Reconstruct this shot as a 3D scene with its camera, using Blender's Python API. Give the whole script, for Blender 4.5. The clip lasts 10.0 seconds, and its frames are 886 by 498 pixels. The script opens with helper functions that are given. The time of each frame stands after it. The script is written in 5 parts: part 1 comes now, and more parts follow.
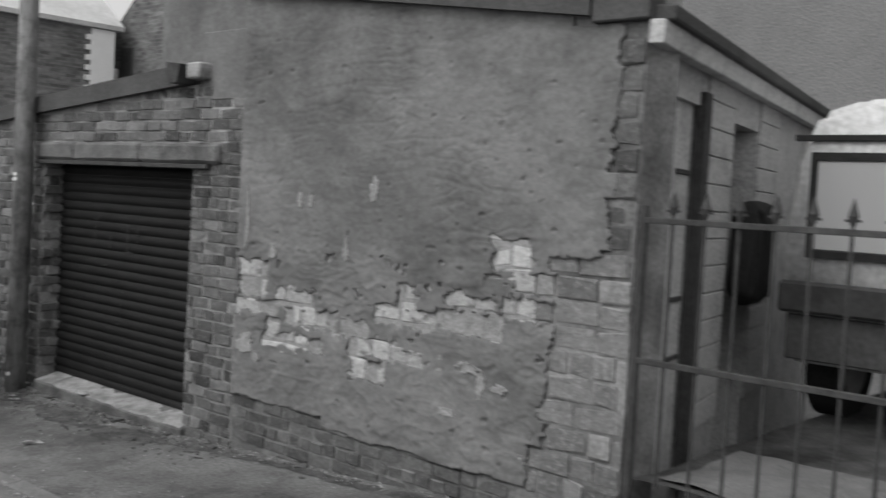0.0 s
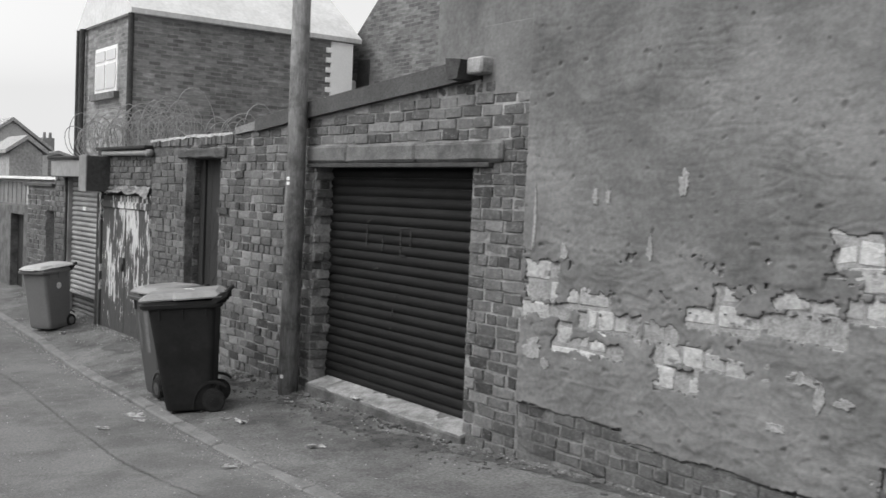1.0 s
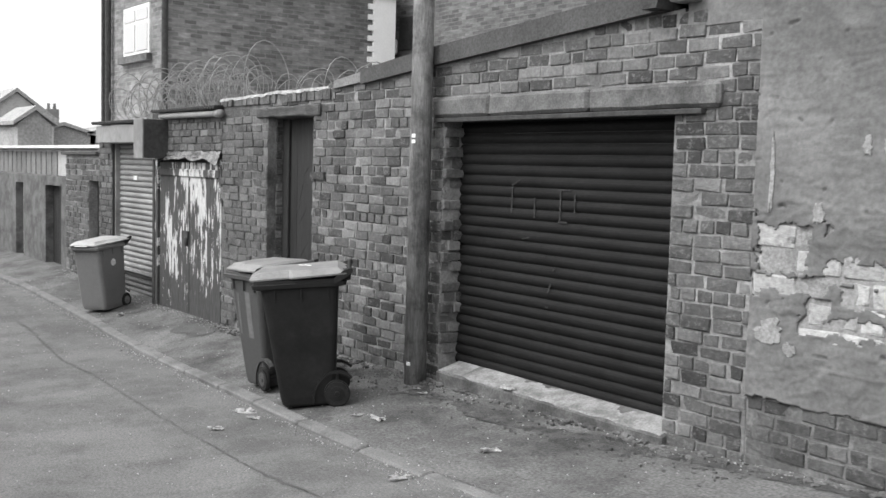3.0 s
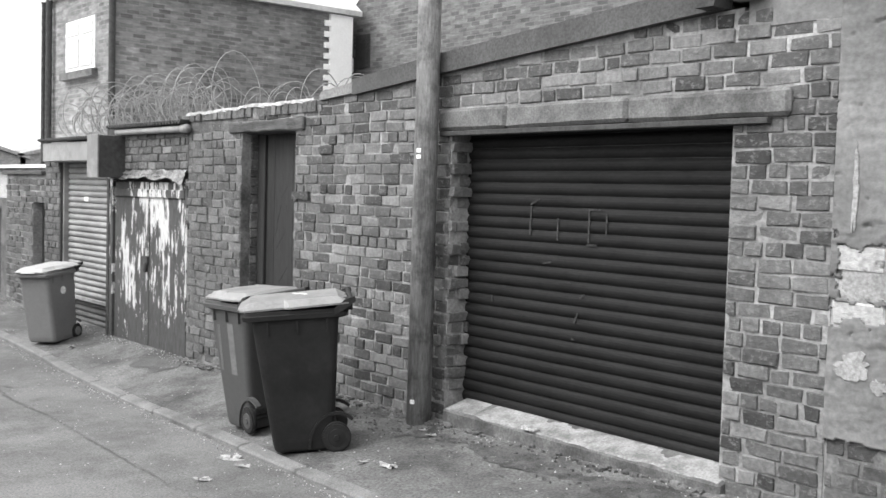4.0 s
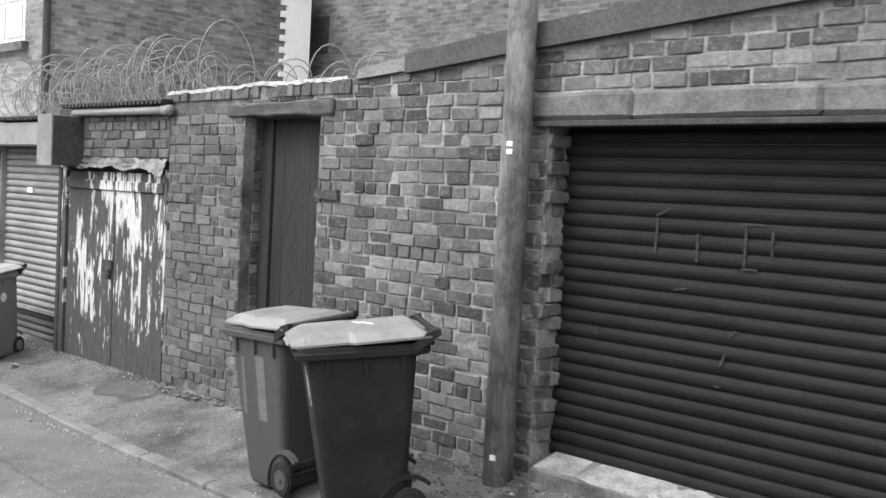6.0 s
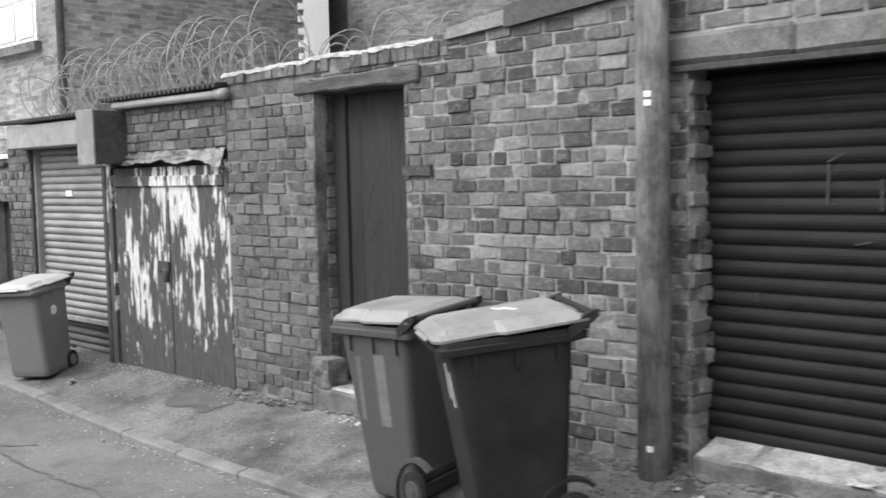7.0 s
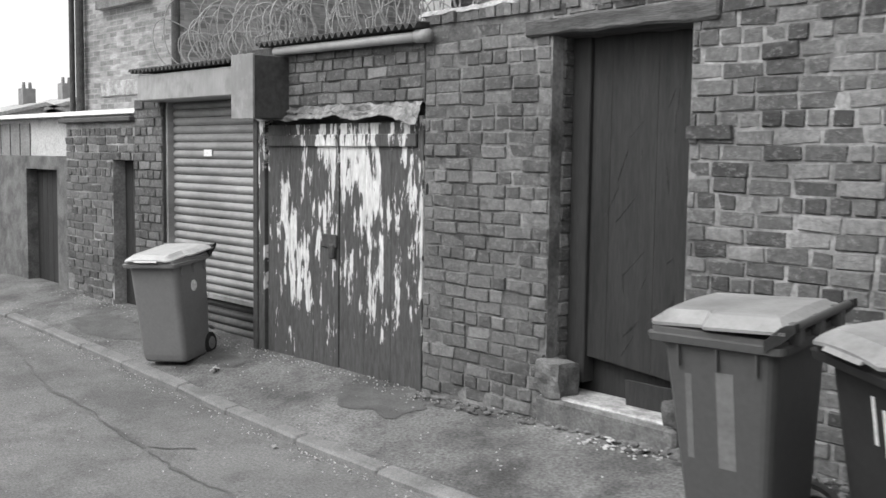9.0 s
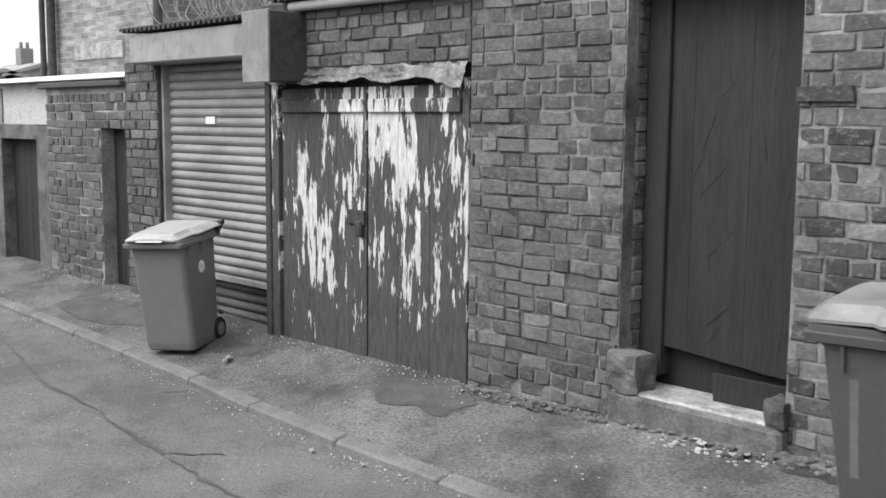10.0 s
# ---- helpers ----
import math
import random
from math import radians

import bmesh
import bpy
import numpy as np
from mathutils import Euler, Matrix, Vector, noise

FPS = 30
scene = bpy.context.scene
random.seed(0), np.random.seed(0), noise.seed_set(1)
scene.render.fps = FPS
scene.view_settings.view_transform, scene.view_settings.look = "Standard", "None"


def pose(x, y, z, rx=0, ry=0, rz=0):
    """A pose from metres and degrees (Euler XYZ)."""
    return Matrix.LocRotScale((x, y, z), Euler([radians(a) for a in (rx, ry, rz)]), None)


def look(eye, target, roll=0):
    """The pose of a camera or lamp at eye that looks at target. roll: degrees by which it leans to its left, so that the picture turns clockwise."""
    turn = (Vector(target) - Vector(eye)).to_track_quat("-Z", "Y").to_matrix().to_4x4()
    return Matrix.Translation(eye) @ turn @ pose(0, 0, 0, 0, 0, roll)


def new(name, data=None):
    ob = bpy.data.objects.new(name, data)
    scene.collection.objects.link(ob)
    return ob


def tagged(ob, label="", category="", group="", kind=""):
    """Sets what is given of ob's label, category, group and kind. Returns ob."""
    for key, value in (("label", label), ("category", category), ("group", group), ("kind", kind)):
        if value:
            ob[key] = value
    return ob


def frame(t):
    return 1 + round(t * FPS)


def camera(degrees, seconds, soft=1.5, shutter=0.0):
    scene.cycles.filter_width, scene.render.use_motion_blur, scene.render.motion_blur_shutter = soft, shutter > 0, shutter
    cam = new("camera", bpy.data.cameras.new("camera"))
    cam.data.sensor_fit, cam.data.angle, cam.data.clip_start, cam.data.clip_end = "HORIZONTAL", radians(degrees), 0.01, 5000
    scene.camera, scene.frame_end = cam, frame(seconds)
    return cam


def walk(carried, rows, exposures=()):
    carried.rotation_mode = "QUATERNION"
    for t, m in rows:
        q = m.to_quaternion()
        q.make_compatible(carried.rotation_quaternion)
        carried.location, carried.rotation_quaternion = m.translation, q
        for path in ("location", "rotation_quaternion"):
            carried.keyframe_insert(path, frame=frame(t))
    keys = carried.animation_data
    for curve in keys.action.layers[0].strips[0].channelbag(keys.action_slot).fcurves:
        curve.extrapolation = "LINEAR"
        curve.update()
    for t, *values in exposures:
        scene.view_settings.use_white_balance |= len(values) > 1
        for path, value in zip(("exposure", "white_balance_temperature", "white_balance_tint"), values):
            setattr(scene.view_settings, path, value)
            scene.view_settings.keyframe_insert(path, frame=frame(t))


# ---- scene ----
cam = camera(46.0, 10.0, shutter=0.4)
EXPOSURES = [(0.0, -0.7), (0.6, -0.52), (1.0, -0.35), (1.5, -0.2), (2.5, 0.06), (3.0, 0.06), (4.5, 0.55), (5.0, 0.5), (6.5, 0.3), (7.5, 0.3), (8.5, 0.1), (10.0, 0.05)]
PATH = [
    (0, (0.562, -0.429, 1.474), (-0.798, 1.034, 1.38), 3.2),
    (0.5, (0.199, -0.391, 1.448), (-1.324, 0.903, 1.365), 3.7),
    (0.6, (0.123, -0.381, 1.433), (-1.437, 0.871, 1.350), 3.0),
    (0.7, (0.074, -0.400, 1.422), (-1.517, 0.811, 1.330), 2.6),
    (1, (-0.134, -0.552, 1.362), (-1.758, 0.611, 1.267), 2.4),
    (1.5, (-0.513, -0.653, 1.335), (-2.076, 0.586, 1.188), 3.2),
    (2, (-0.952, -0.668, 1.302), (-2.517, 0.576, 1.225), 4.0),
    (2.5, (-1.44, -0.698, 1.296), (-3.07, 0.452, 1.154), 3.0),
    (3, (-1.874, -0.832, 1.246), (-3.487, 0.34, 1.091), 1.5),
    (4.3, (-3.075, -0.81, 1.179), (-4.572, 0.509, 1.056), 2.9),
    (4.5, (-3.238, -0.865, 1.195), (-4.704, 0.486, 1.039), 4.1),
    (5, (-3.767, -0.705, 1.167), (-5.23, 0.655, 1.063), 4.4),
    (5.2, (-3.947, -0.659, 1.237), (-5.402, 0.706, 1.098), 3.6),
    (6.3, (-5.039, -0.632, 1.157), (-6.447, 0.784, 1.057), 2.9),
    (6.5, (-5.24, -0.599, 1.141), (-6.656, 0.808, 1.027), 2.6),
    (7, (-5.7, -0.636, 1.115), (-7.118, 0.767, 0.971), -1.3),
    (7.5, (-6.186, -0.607, 1.084), (-7.685, 0.706, 0.916), 0.0),
    (7.6, (-6.242, -0.617, 1.083), (-7.757, 0.689, 0.916), 0.5),
    (8, (-6.649, -0.57, 1.055), (-8.178, 0.71, 0.895), 1.3),
    (8.5, (-7.117, -0.572, 1.026), (-8.609, 0.745, 0.832), 0.3),
    (9, (-7.579, -0.558, 0.995), (-9.057, 0.779, 0.819), 0.8),
    (9.5, (-8.017, -0.462, 1.024), (-9.483, 0.88, 0.797), 1.1),
    (10, (-8.468, -0.46, 0.996), (-9.89, 0.925, 0.756), 0.5),
]
walk(cam, [(t, look(eye, target, roll)) for t, eye, target, roll in PATH], EXPOSURES)

# ---- light: an overcast sky, seen by a camera that films in black and white ----
world = bpy.data.worlds.new("world")
scene.world = world
world.use_nodes = True
wn, wl = world.node_tree.nodes, world.node_tree.links
sky = wn.new("ShaderNodeTexSky")
sky.sky_type, sky.sun_disc = "NISHITA", False
sky.sun_elevation, sky.sun_rotation = radians(52), radians(200)
sky.dust_density, sky.air_density = 4.0, 1.0
grey_sky = wn.new("ShaderNodeRGBToBW")
wl.new(sky.outputs[0], grey_sky.inputs[0])
cloud = wn.new("ShaderNodeMath")
cloud.operation, cloud.inputs[1].default_value = "MAXIMUM", 2.6
wl.new(grey_sky.outputs[0], cloud.inputs[0])
wl.new(cloud.outputs[0], wn["Background"].inputs["Color"])
wn["Background"].inputs["Strength"].default_value = 0.4
sun = new("sun", bpy.data.lights.new("sun", "SUN"))
sun.data.energy, sun.data.angle = 0.5, radians(30)
sun.matrix_world = look((4, -9, 14), (-8, 3, 0))


# ---- materials ----
def mat_base(name, rough=0.9, metal=0.0):
    m = bpy.data.materials.new(name)
    m.use_nodes = True
    n, l = m.node_tree.nodes, m.node_tree.links
    b = n["Principled BSDF"]
    b.inputs["Roughness"].default_value, b.inputs["Metallic"].default_value = rough, metal
    b.inputs["Specular IOR Level"].default_value = 0.3
    return m, n, l, b


def ramp(n, stops):
    r = n.new("ShaderNodeValToRGB")
    e = r.color_ramp.elements
    while len(e) < len(stops):
        e.new(0.5)
    for k, (p, v) in enumerate(stops):
        e[k].position, e[k].color = p, (v, v, v, 1)
    return r


def noise_node(n, l, scale, detail=4.0, stretch=(1, 1, 1), rough=0.6):
    g, mp, t = n.new("ShaderNodeNewGeometry"), n.new("ShaderNodeMapping"), n.new("ShaderNodeTexNoise")
    mp.inputs["Scale"].default_value = stretch
    t.inputs["Scale"].default_value, t.inputs["Detail"].default_value, t.inputs["Roughness"].default_value = scale, detail, rough
    l.new(g.outputs["Position"], mp.inputs[0])
    l.new(mp.outputs[0], t.inputs["Vector"])
    return t


def mix(n, l, kind, fac, a, b):
    m = n.new("ShaderNodeMix")
    m.data_type, m.blend_type = "RGBA", kind
    for sock, v in ((m.inputs["Factor"], fac), (m.inputs[6], a), (m.inputs[7], b)):
        if hasattr(v, "links"):
            l.new(v, sock)
        elif isinstance(v, tuple) or sock == m.inputs["Factor"]:
            sock.default_value = v
        else:
            sock.default_value = (v, v, v, 1)
    return m.outputs[2]


def bump(n, l, b, height, strength, dist=0.01):
    u = n.new("ShaderNodeBump")
    u.inputs["Strength"].default_value, u.inputs["Distance"].default_value = strength, dist
    l.new(height, u.inputs["Height"])
    l.new(u.outputs[0], b.inputs["Normal"])


def surface(name, lo, hi, big=1.5, fine=40.0, rough=0.9, metal=0.0, relief=0.4, dist=0.006, stretch=(1, 1, 1), stain=0.0, stain_scale=0.8, speckle=0.3):
    """A grey surface between two tones: broad mottling, fine grain and, if asked, darker stains."""
    m, n, l, b = mat_base(name, rough, metal)
    t1, t2 = noise_node(n, l, big, 5, stretch), noise_node(n, l, fine, 3, stretch)
    r = ramp(n, ((0.3, lo), (0.7, hi)))
    l.new(t1.outputs[0], r.inputs[0])
    r2 = ramp(n, ((0.28, 1.0 - speckle), (0.72, 1.0 + speckle)))
    l.new(t2.outputs[0], r2.inputs[0])
    c = mix(n, l, "MULTIPLY", 1.0, r.outputs[0], r2.outputs[0])
    if stain:
        t3 = noise_node(n, l, stain_scale, 6, (1, 1, 1), 0.7)
        r3 = ramp(n, ((0.46, 1.0), (0.62, 1.0 - stain)))
        l.new(t3.outputs[0], r3.inputs[0])
        c = mix(n, l, "MULTIPLY", 1.0, c, r3.outputs[0])
    l.new(c, b.inputs["Base Color"])
    bump(n, l, b, t2.outputs[0], relief, dist)
    return m


def brick_mat(name, tones, soot=0.5, chip=0.0):
    """Each brick takes its own tone; soot and pale lime bloom run over the wall."""
    m, n, l, b = mat_base(name, 0.92)
    o = n.new("ShaderNodeObjectInfo")
    r = ramp(n, tones)
    l.new(o.outputs["Random"], r.inputs[0])
    t1, t2, t3 = noise_node(n, l, 1.6, 6, (1, 1, 1), 0.7), noise_node(n, l, 32, 5), noise_node(n, l, 7, 6, (1, 1, 1.6), 0.65)
    r1, r2 = ramp(n, ((0.35, 1.0), (0.65, 1.0 - soot))), ramp(n, ((0.28, 0.62), (0.5, 0.97), (0.74, 1.4)))
    l.new(t1.outputs[0], r1.inputs[0])
    l.new(t2.outputs[0], r2.inputs[0])
    c = mix(n, l, "MULTIPLY", 1.0, r.outputs[0], r1.outputs[0])
    c = mix(n, l, "MULTIPLY", 0.8, c, r2.outputs[0])
    t4 = noise_node(n, l, 24, 6, (1, 1, 1.5), 0.75)
    r3 = ramp(n, ((0.54 - 0.3 * chip, 0.0), (0.64 - 0.3 * chip, 1.0 if chip else 0.4)))
    l.new((t3 if chip else t4).outputs[0], r3.inputs[0])
    c = mix(n, l, "MIX", r3.outputs[0], mix(n, l, "MULTIPLY", 1.0, r2.outputs[0], 0.12) if chip else c, c if chip else tones[-1][1] * 1.2)
    l.new(c, b.inputs["Base Color"])
    bump(n, l, b, t4.outputs[0], 0.8, 0.014)
    return m


BRICK = brick_mat("brick", ((0.0, 0.05), (0.25, 0.1), (0.65, 0.15), (1.0, 0.23)), 0.4)
BRICK_DARK = brick_mat("sooty_brick", ((0.0, 0.085), (0.4, 0.12), (0.8, 0.15), (1.0, 0.21)), 0.4)
PAINTED = brick_mat("limewashed_brick", ((0.0, 0.32), (0.35, 0.4), (0.6, 0.45), (1.0, 0.5)), 0.25, 0.75)
QUOIN = brick_mat("bleached_block", ((0.0, 0.12), (0.3, 0.2), (0.7, 0.26), (1.0, 0.36)), 0.4)
MORTAR = surface("mortar", 0.13, 0.34, 1.8, 40, relief=0.6, stain=0.45, stain_scale=2.2, speckle=0.3)
MORTAR_MID = surface("weathered_mortar", 0.05, 0.24, 2.2, 40, relief=0.6, stain=0.6, stain_scale=1.8)
MORTAR_DARK = surface("sooty_mortar", 0.035, 0.09, 2.5, 60, relief=0.6, stain=0.4)
STONE = surface("sandstone", 0.09, 0.165, 5, 70, relief=0.5, stain=0.45, stain_scale=3)
PALE_STONE = surface("worn_stone", 0.18, 0.34, 6, 60, relief=0.6, stain=0.4, stain_scale=5)
RENDER = surface("cement_render", 0.115, 0.198, 1.6, 35, relief=0.5, stain=0.3, stain_scale=1.3, speckle=0.18)
WHITEWASH = surface("whitewash", 0.2, 0.4, 9, 60, relief=0.5, stain=0.5, stain_scale=9)
ASPHALT = surface("asphalt", 0.11, 0.165, 0.9, 70, relief=0.9, dist=0.006, stain=0.3, stain_scale=1.6, speckle=0.42)
PAVING = surface("pavement", 0.085, 0.165, 1.6, 55, relief=1.0, dist=0.008, stain=0.45, stain_scale=1.9, speckle=0.5)
DAMP = surface("damp_patch", 0.055, 0.105, 5, 70, relief=0.7, rough=0.7)
KERB = surface("kerb_stone", 0.12, 0.205, 3, 80, relief=0.5, stain=0.3, stain_scale=2)
# Yard tones are low for dark debris and the painted-in shadow round the van.
YARD = surface("darkened_yard_concrete", 0.025, 0.13, 1.8, 40, stain=0.6, stain_scale=1.4)
SHUTTER = surface("black_shutter_paint", 0.009, 0.016, 3, 25, rough=0.62, relief=0.1, stretch=(1, 1, 3))
SCRATCH = surface("chalk_scratch", 0.014, 0.05, 30, 60)
GALV = surface("galvanised_steel", 0.22, 0.32, 2, 30, rough=0.5, relief=0.05, stretch=(1, 1, 4), stain=0.3, speckle=0.1)
PALE_METAL = surface("pale_painted_metal", 0.2, 0.28, 2.5, 30, rough=0.6, relief=0.05, stretch=(1, 1, 0.3), stain=0.35, stain_scale=2, speckle=0.1)
BOX_LOW = surface("dull_dark_steel", 0.05, 0.09, 3, 30, rough=0.6, relief=0.1)
BOX_SIDE = surface("sheet_metal", 0.03, 0.06, 3, 20, rough=0.6, relief=0.1)
WOOD_POLE = surface("weathered_pole_wood", 0.16, 0.34, 4, 24, relief=0.9, dist=0.01, stretch=(3, 3, 0.5), stain=0.45, stain_scale=5, speckle=0.3)
DARK_WOOD = surface("dark_door_wood", 0.016, 0.03, 3, 30, rough=0.75, relief=0.4, stretch=(4, 4, 0.3))
FELT = surface("roofing_felt", 0.05, 0.08, 3, 60, relief=0.4)
GREY_BOARD = surface("grey_board", 0.15, 0.22, 3, 40)
WIRE = surface("dull_wire", 0.16, 0.3, 12, 60, rough=0.7)
RUST = surface("rusty_iron", 0.03, 0.06, 12, 60, rough=0.85, relief=0.5)
LEAD = surface("lead_flashing", 0.08, 0.26, 7, 40, rough=0.6, relief=0.6, stain=0.4, stain_scale=6)
DARK_BIN = surface("dark_bin_plastic", 0.01, 0.021, 4, 40, rough=0.68, relief=0.08, stain=0.3, stain_scale=3, speckle=0.12)
GREY_BIN = surface("grey_bin_plastic", 0.07, 0.085, 3, 40, rough=0.5, relief=0.05, speckle=0.07, stain=0.15, stain_scale=3)
BIN_LID = surface("bin_lid_plastic", 0.19, 0.24, 5, 60, rough=0.45, relief=0.1, speckle=0.08, stain=0.25, stain_scale=4)
PALE_BIN = surface("pale_grey_bin_plastic", 0.15, 0.18, 3, 40, rough=0.5, relief=0.05, speckle=0.07, stain=0.15, stain_scale=3)
PALE_LID = surface("pale_lid_plastic", 0.34, 0.45, 6, 60, rough=0.45, relief=0.1, speckle=0.1, stain=0.25, stain_scale=6)
RUBBER = surface("rubber", 0.015, 0.025, 9, 40, rough=0.8)
PAINT = surface("spray_paint", 0.11, 0.16, 9, 40, speckle=0.1)
WHITE = surface("white_paint", 0.6, 0.75, 3, 40, rough=0.6, relief=0.1)
BRIGHT = surface("fresh_white_masonry_paint", 0.84, 0.9, 3, 40, rough=0.7, relief=0.2, speckle=0.05)
PALE_BLOCK = surface("whitened_blocks", 0.36, 0.55, 3, 40, stain=0.4, stain_scale=3)
PALE_WALL = surface("pebbledash", 0.14, 0.2, 1, 30, relief=0.8, dist=0.02)
SLATE = surface("pale_slate", 0.45, 0.6, 1.2, 12, rough=0.7, relief=0.15, speckle=0.12)
FAR_ROOF = surface("far_roof", 0.25, 0.35, 1, 10)
VAN_PAINT = surface("van_paint", 0.5, 0.62, 2, 20, rough=0.35, relief=0.03)
LITTER = surface("litter_paper", 0.22, 0.5, 25, 60)
LINTEL_WOOD = surface("rotten_wood", 0.04, 0.1, 6, 40, relief=0.7, stretch=(0.4, 3, 3))
CRUST = surface("mortar_crust", 0.2, 0.46, 9, 50, relief=0.8, stain=0.35, stain_scale=8)
GRIT = surface("gritty_dirt", 0.04, 0.12, 7, 90, relief=1.0, dist=0.012, stain=0.4, stain_scale=5, speckle=0.5)
GLASS, _n, _l, _b = mat_base("window_glass", 0.08)
_b.inputs["Base Color"].default_value = (0.4, 0.4, 0.4, 1)
_b.inputs["Specular IOR Level"].default_value = 0.6


def peeling():
    """White paint that has run and flaked off dark boards in long vertical streaks, most of it lost near the ground."""
    m, n, l, b = mat_base("peeling_paint", 0.8)
    t1, t2 = noise_node(n, l, 1.0, 7, (13, 1, 2.2), 0.68), noise_node(n, l, 1.0, 3, (2.6, 1, 1.2))
    t3 = noise_node(n, l, 1.0, 5, (45, 4, 9), 0.7)
    g, sep, height = n.new("ShaderNodeNewGeometry"), n.new("ShaderNodeSeparateXYZ"), n.new("ShaderNodeMapRange")
    l.new(g.outputs["Position"], sep.inputs[0])
    l.new(sep.outputs[2], height.inputs[0])
    for k, v in ((1, -0.6), (2, -0.1), (3, -0.17), (4, 0.0)):
        height.inputs[k].default_value = v
    add, low = n.new("ShaderNodeMath"), n.new("ShaderNodeMath")
    add.operation, low.operation = "MULTIPLY_ADD", "ADD"
    add.inputs[1].default_value = 0.75
    l.new(t2.outputs[0], add.inputs[0])
    l.new(t1.outputs[0], add.inputs[2])
    ball = n.new("ShaderNodeVectorMath")
    ball.operation = "DISTANCE"
    flat = n.new("ShaderNodeMapping")
    flat.inputs["Scale"].default_value = (1.5, 0, 0.75)
    ball.inputs[1].default_value = (-13.62 * 1.5, 0, 0.85 * 0.75)
    l.new(g.outputs["Position"], flat.inputs[0])
    l.new(flat.outputs[0], ball.inputs[0])
    keep = n.new("ShaderNodeMapRange")
    for k, v in ((1, 0.1), (2, 0.7), (3, 0.06), (4, -0.015)):
        keep.inputs[k].default_value = v
    l.new(ball.outputs["Value"], keep.inputs[0])
    both = n.new("ShaderNodeMath")
    l.new(keep.outputs[0], both.inputs[0])
    l.new(height.outputs[0], both.inputs[1])
    l.new(add.outputs[0], low.inputs[0])
    l.new(both.outputs[0], low.inputs[1])
    r = ramp(n, ((0.664, 0.0), (0.676, 1.0)))
    fine, scale = n.new("ShaderNodeMath"), n.new("ShaderNodeMath")
    fine.operation, scale.operation = "MULTIPLY_ADD", "MULTIPLY"
    fine.inputs[1].default_value, scale.inputs[1].default_value = 0.3, 0.629
    l.new(t3.outputs[0], fine.inputs[0])
    l.new(low.outputs[0], fine.inputs[2])
    l.new(fine.outputs[0], scale.inputs[0])
    l.new(scale.outputs[0], r.inputs[0])
    dark, pale = ramp(n, ((0.3, 0.035), (0.7, 0.08))), ramp(n, ((0.3, 0.3), (0.7, 0.62)))
    l.new(t3.outputs[0], dark.inputs[0])
    l.new(t3.outputs[0], pale.inputs[0])
    l.new(mix(n, l, "MIX", r.outputs[0], dark.outputs[0], pale.outputs[0]), b.inputs["Base Color"])
    bump(n, l, b, r.outputs[0], 0.5, 0.004)
    return m


PEEL = peeling()
for gloss, coat in ((0.12, SHUTTER), (0.3, DARK_BIN)):
    coat.node_tree.nodes["Principled BSDF"].inputs["Specular IOR Level"].default_value = gloss
CHALK = surface("pale_grit", 0.25, 0.45, 9, 60)


# ---- building tools ----
def box(bm, x0, x1, y0, y1, z0, z1, bevel=0.0, jitter=0.0, m=None):
    v = bmesh.ops.create_cube(bm, size=1)["verts"]
    for p in v:
        p.co = Vector((x0 + (p.co.x + 0.5) * (x1 - x0), y0 + (p.co.y + 0.5) * (y1 - y0), z0 + (p.co.z + 0.5) * (z1 - z0)))
        if jitter:
            p.co += Vector([random.uniform(-jitter, jitter) for _ in range(3)])
    if bevel:
        v = bmesh.ops.bevel(bm, geom=list({e for p in v for e in p.link_edges}), offset=bevel, segments=1, affect="EDGES")["verts"]
    if m is not None:
        bmesh.ops.transform(bm, matrix=m, verts=v)
    return v


def tube(bm, a, b, r0, r1=None, seg=12):
    a, b = Vector(a), Vector(b)
    m = Matrix.Translation((a + b) / 2) @ (b - a).to_track_quat("Z", "Y").to_matrix().to_4x4()
    return bmesh.ops.create_cone(bm, cap_ends=True, segments=seg, radius1=r0, radius2=r0 if r1 is None else r1, depth=(b - a).length, matrix=m)["verts"]


def prism(bm, pts, axis, lo, hi):
    """An outline of (u, v) pairs drawn out along x, y or z."""
    def at(u, v, w):
        return {"x": (w, u, v), "y": (u, w, v), "z": (u, v, w)}[axis]
    a = [bm.verts.new(at(u, v, lo)) for u, v in pts]
    b = [bm.verts.new(at(u, v, hi)) for u, v in pts]
    bm.faces.new(a), bm.faces.new(b)
    for k in range(len(pts)):
        bm.faces.new((a[k], a[k - 1], b[k - 1], b[k]))


def mesh_of(bm, material, smooth=False):
    bmesh.ops.recalc_face_normals(bm, faces=bm.faces)
    me = bpy.data.meshes.new("mesh")
    bm.to_mesh(me)
    bm.free()
    me.materials.append(material)
    for p in me.polygons:
        p.use_smooth = smooth
    return me


def part(name, bm, material, parent=None, label="", smooth=False):
    ob = new(name, mesh_of(bm, material, smooth))
    ob.parent = parent
    if label:
        ob["label"] = label
    return ob


def thing(name, label, category, group="", m=None):
    ob = tagged(new(name), label, category, group)
    if m is not None:
        ob.matrix_world = m
    return ob


def setting(name, bm, material, label, category, smooth=False):
    return tagged(part(name, bm, material, smooth=smooth), label, category, kind="structure")


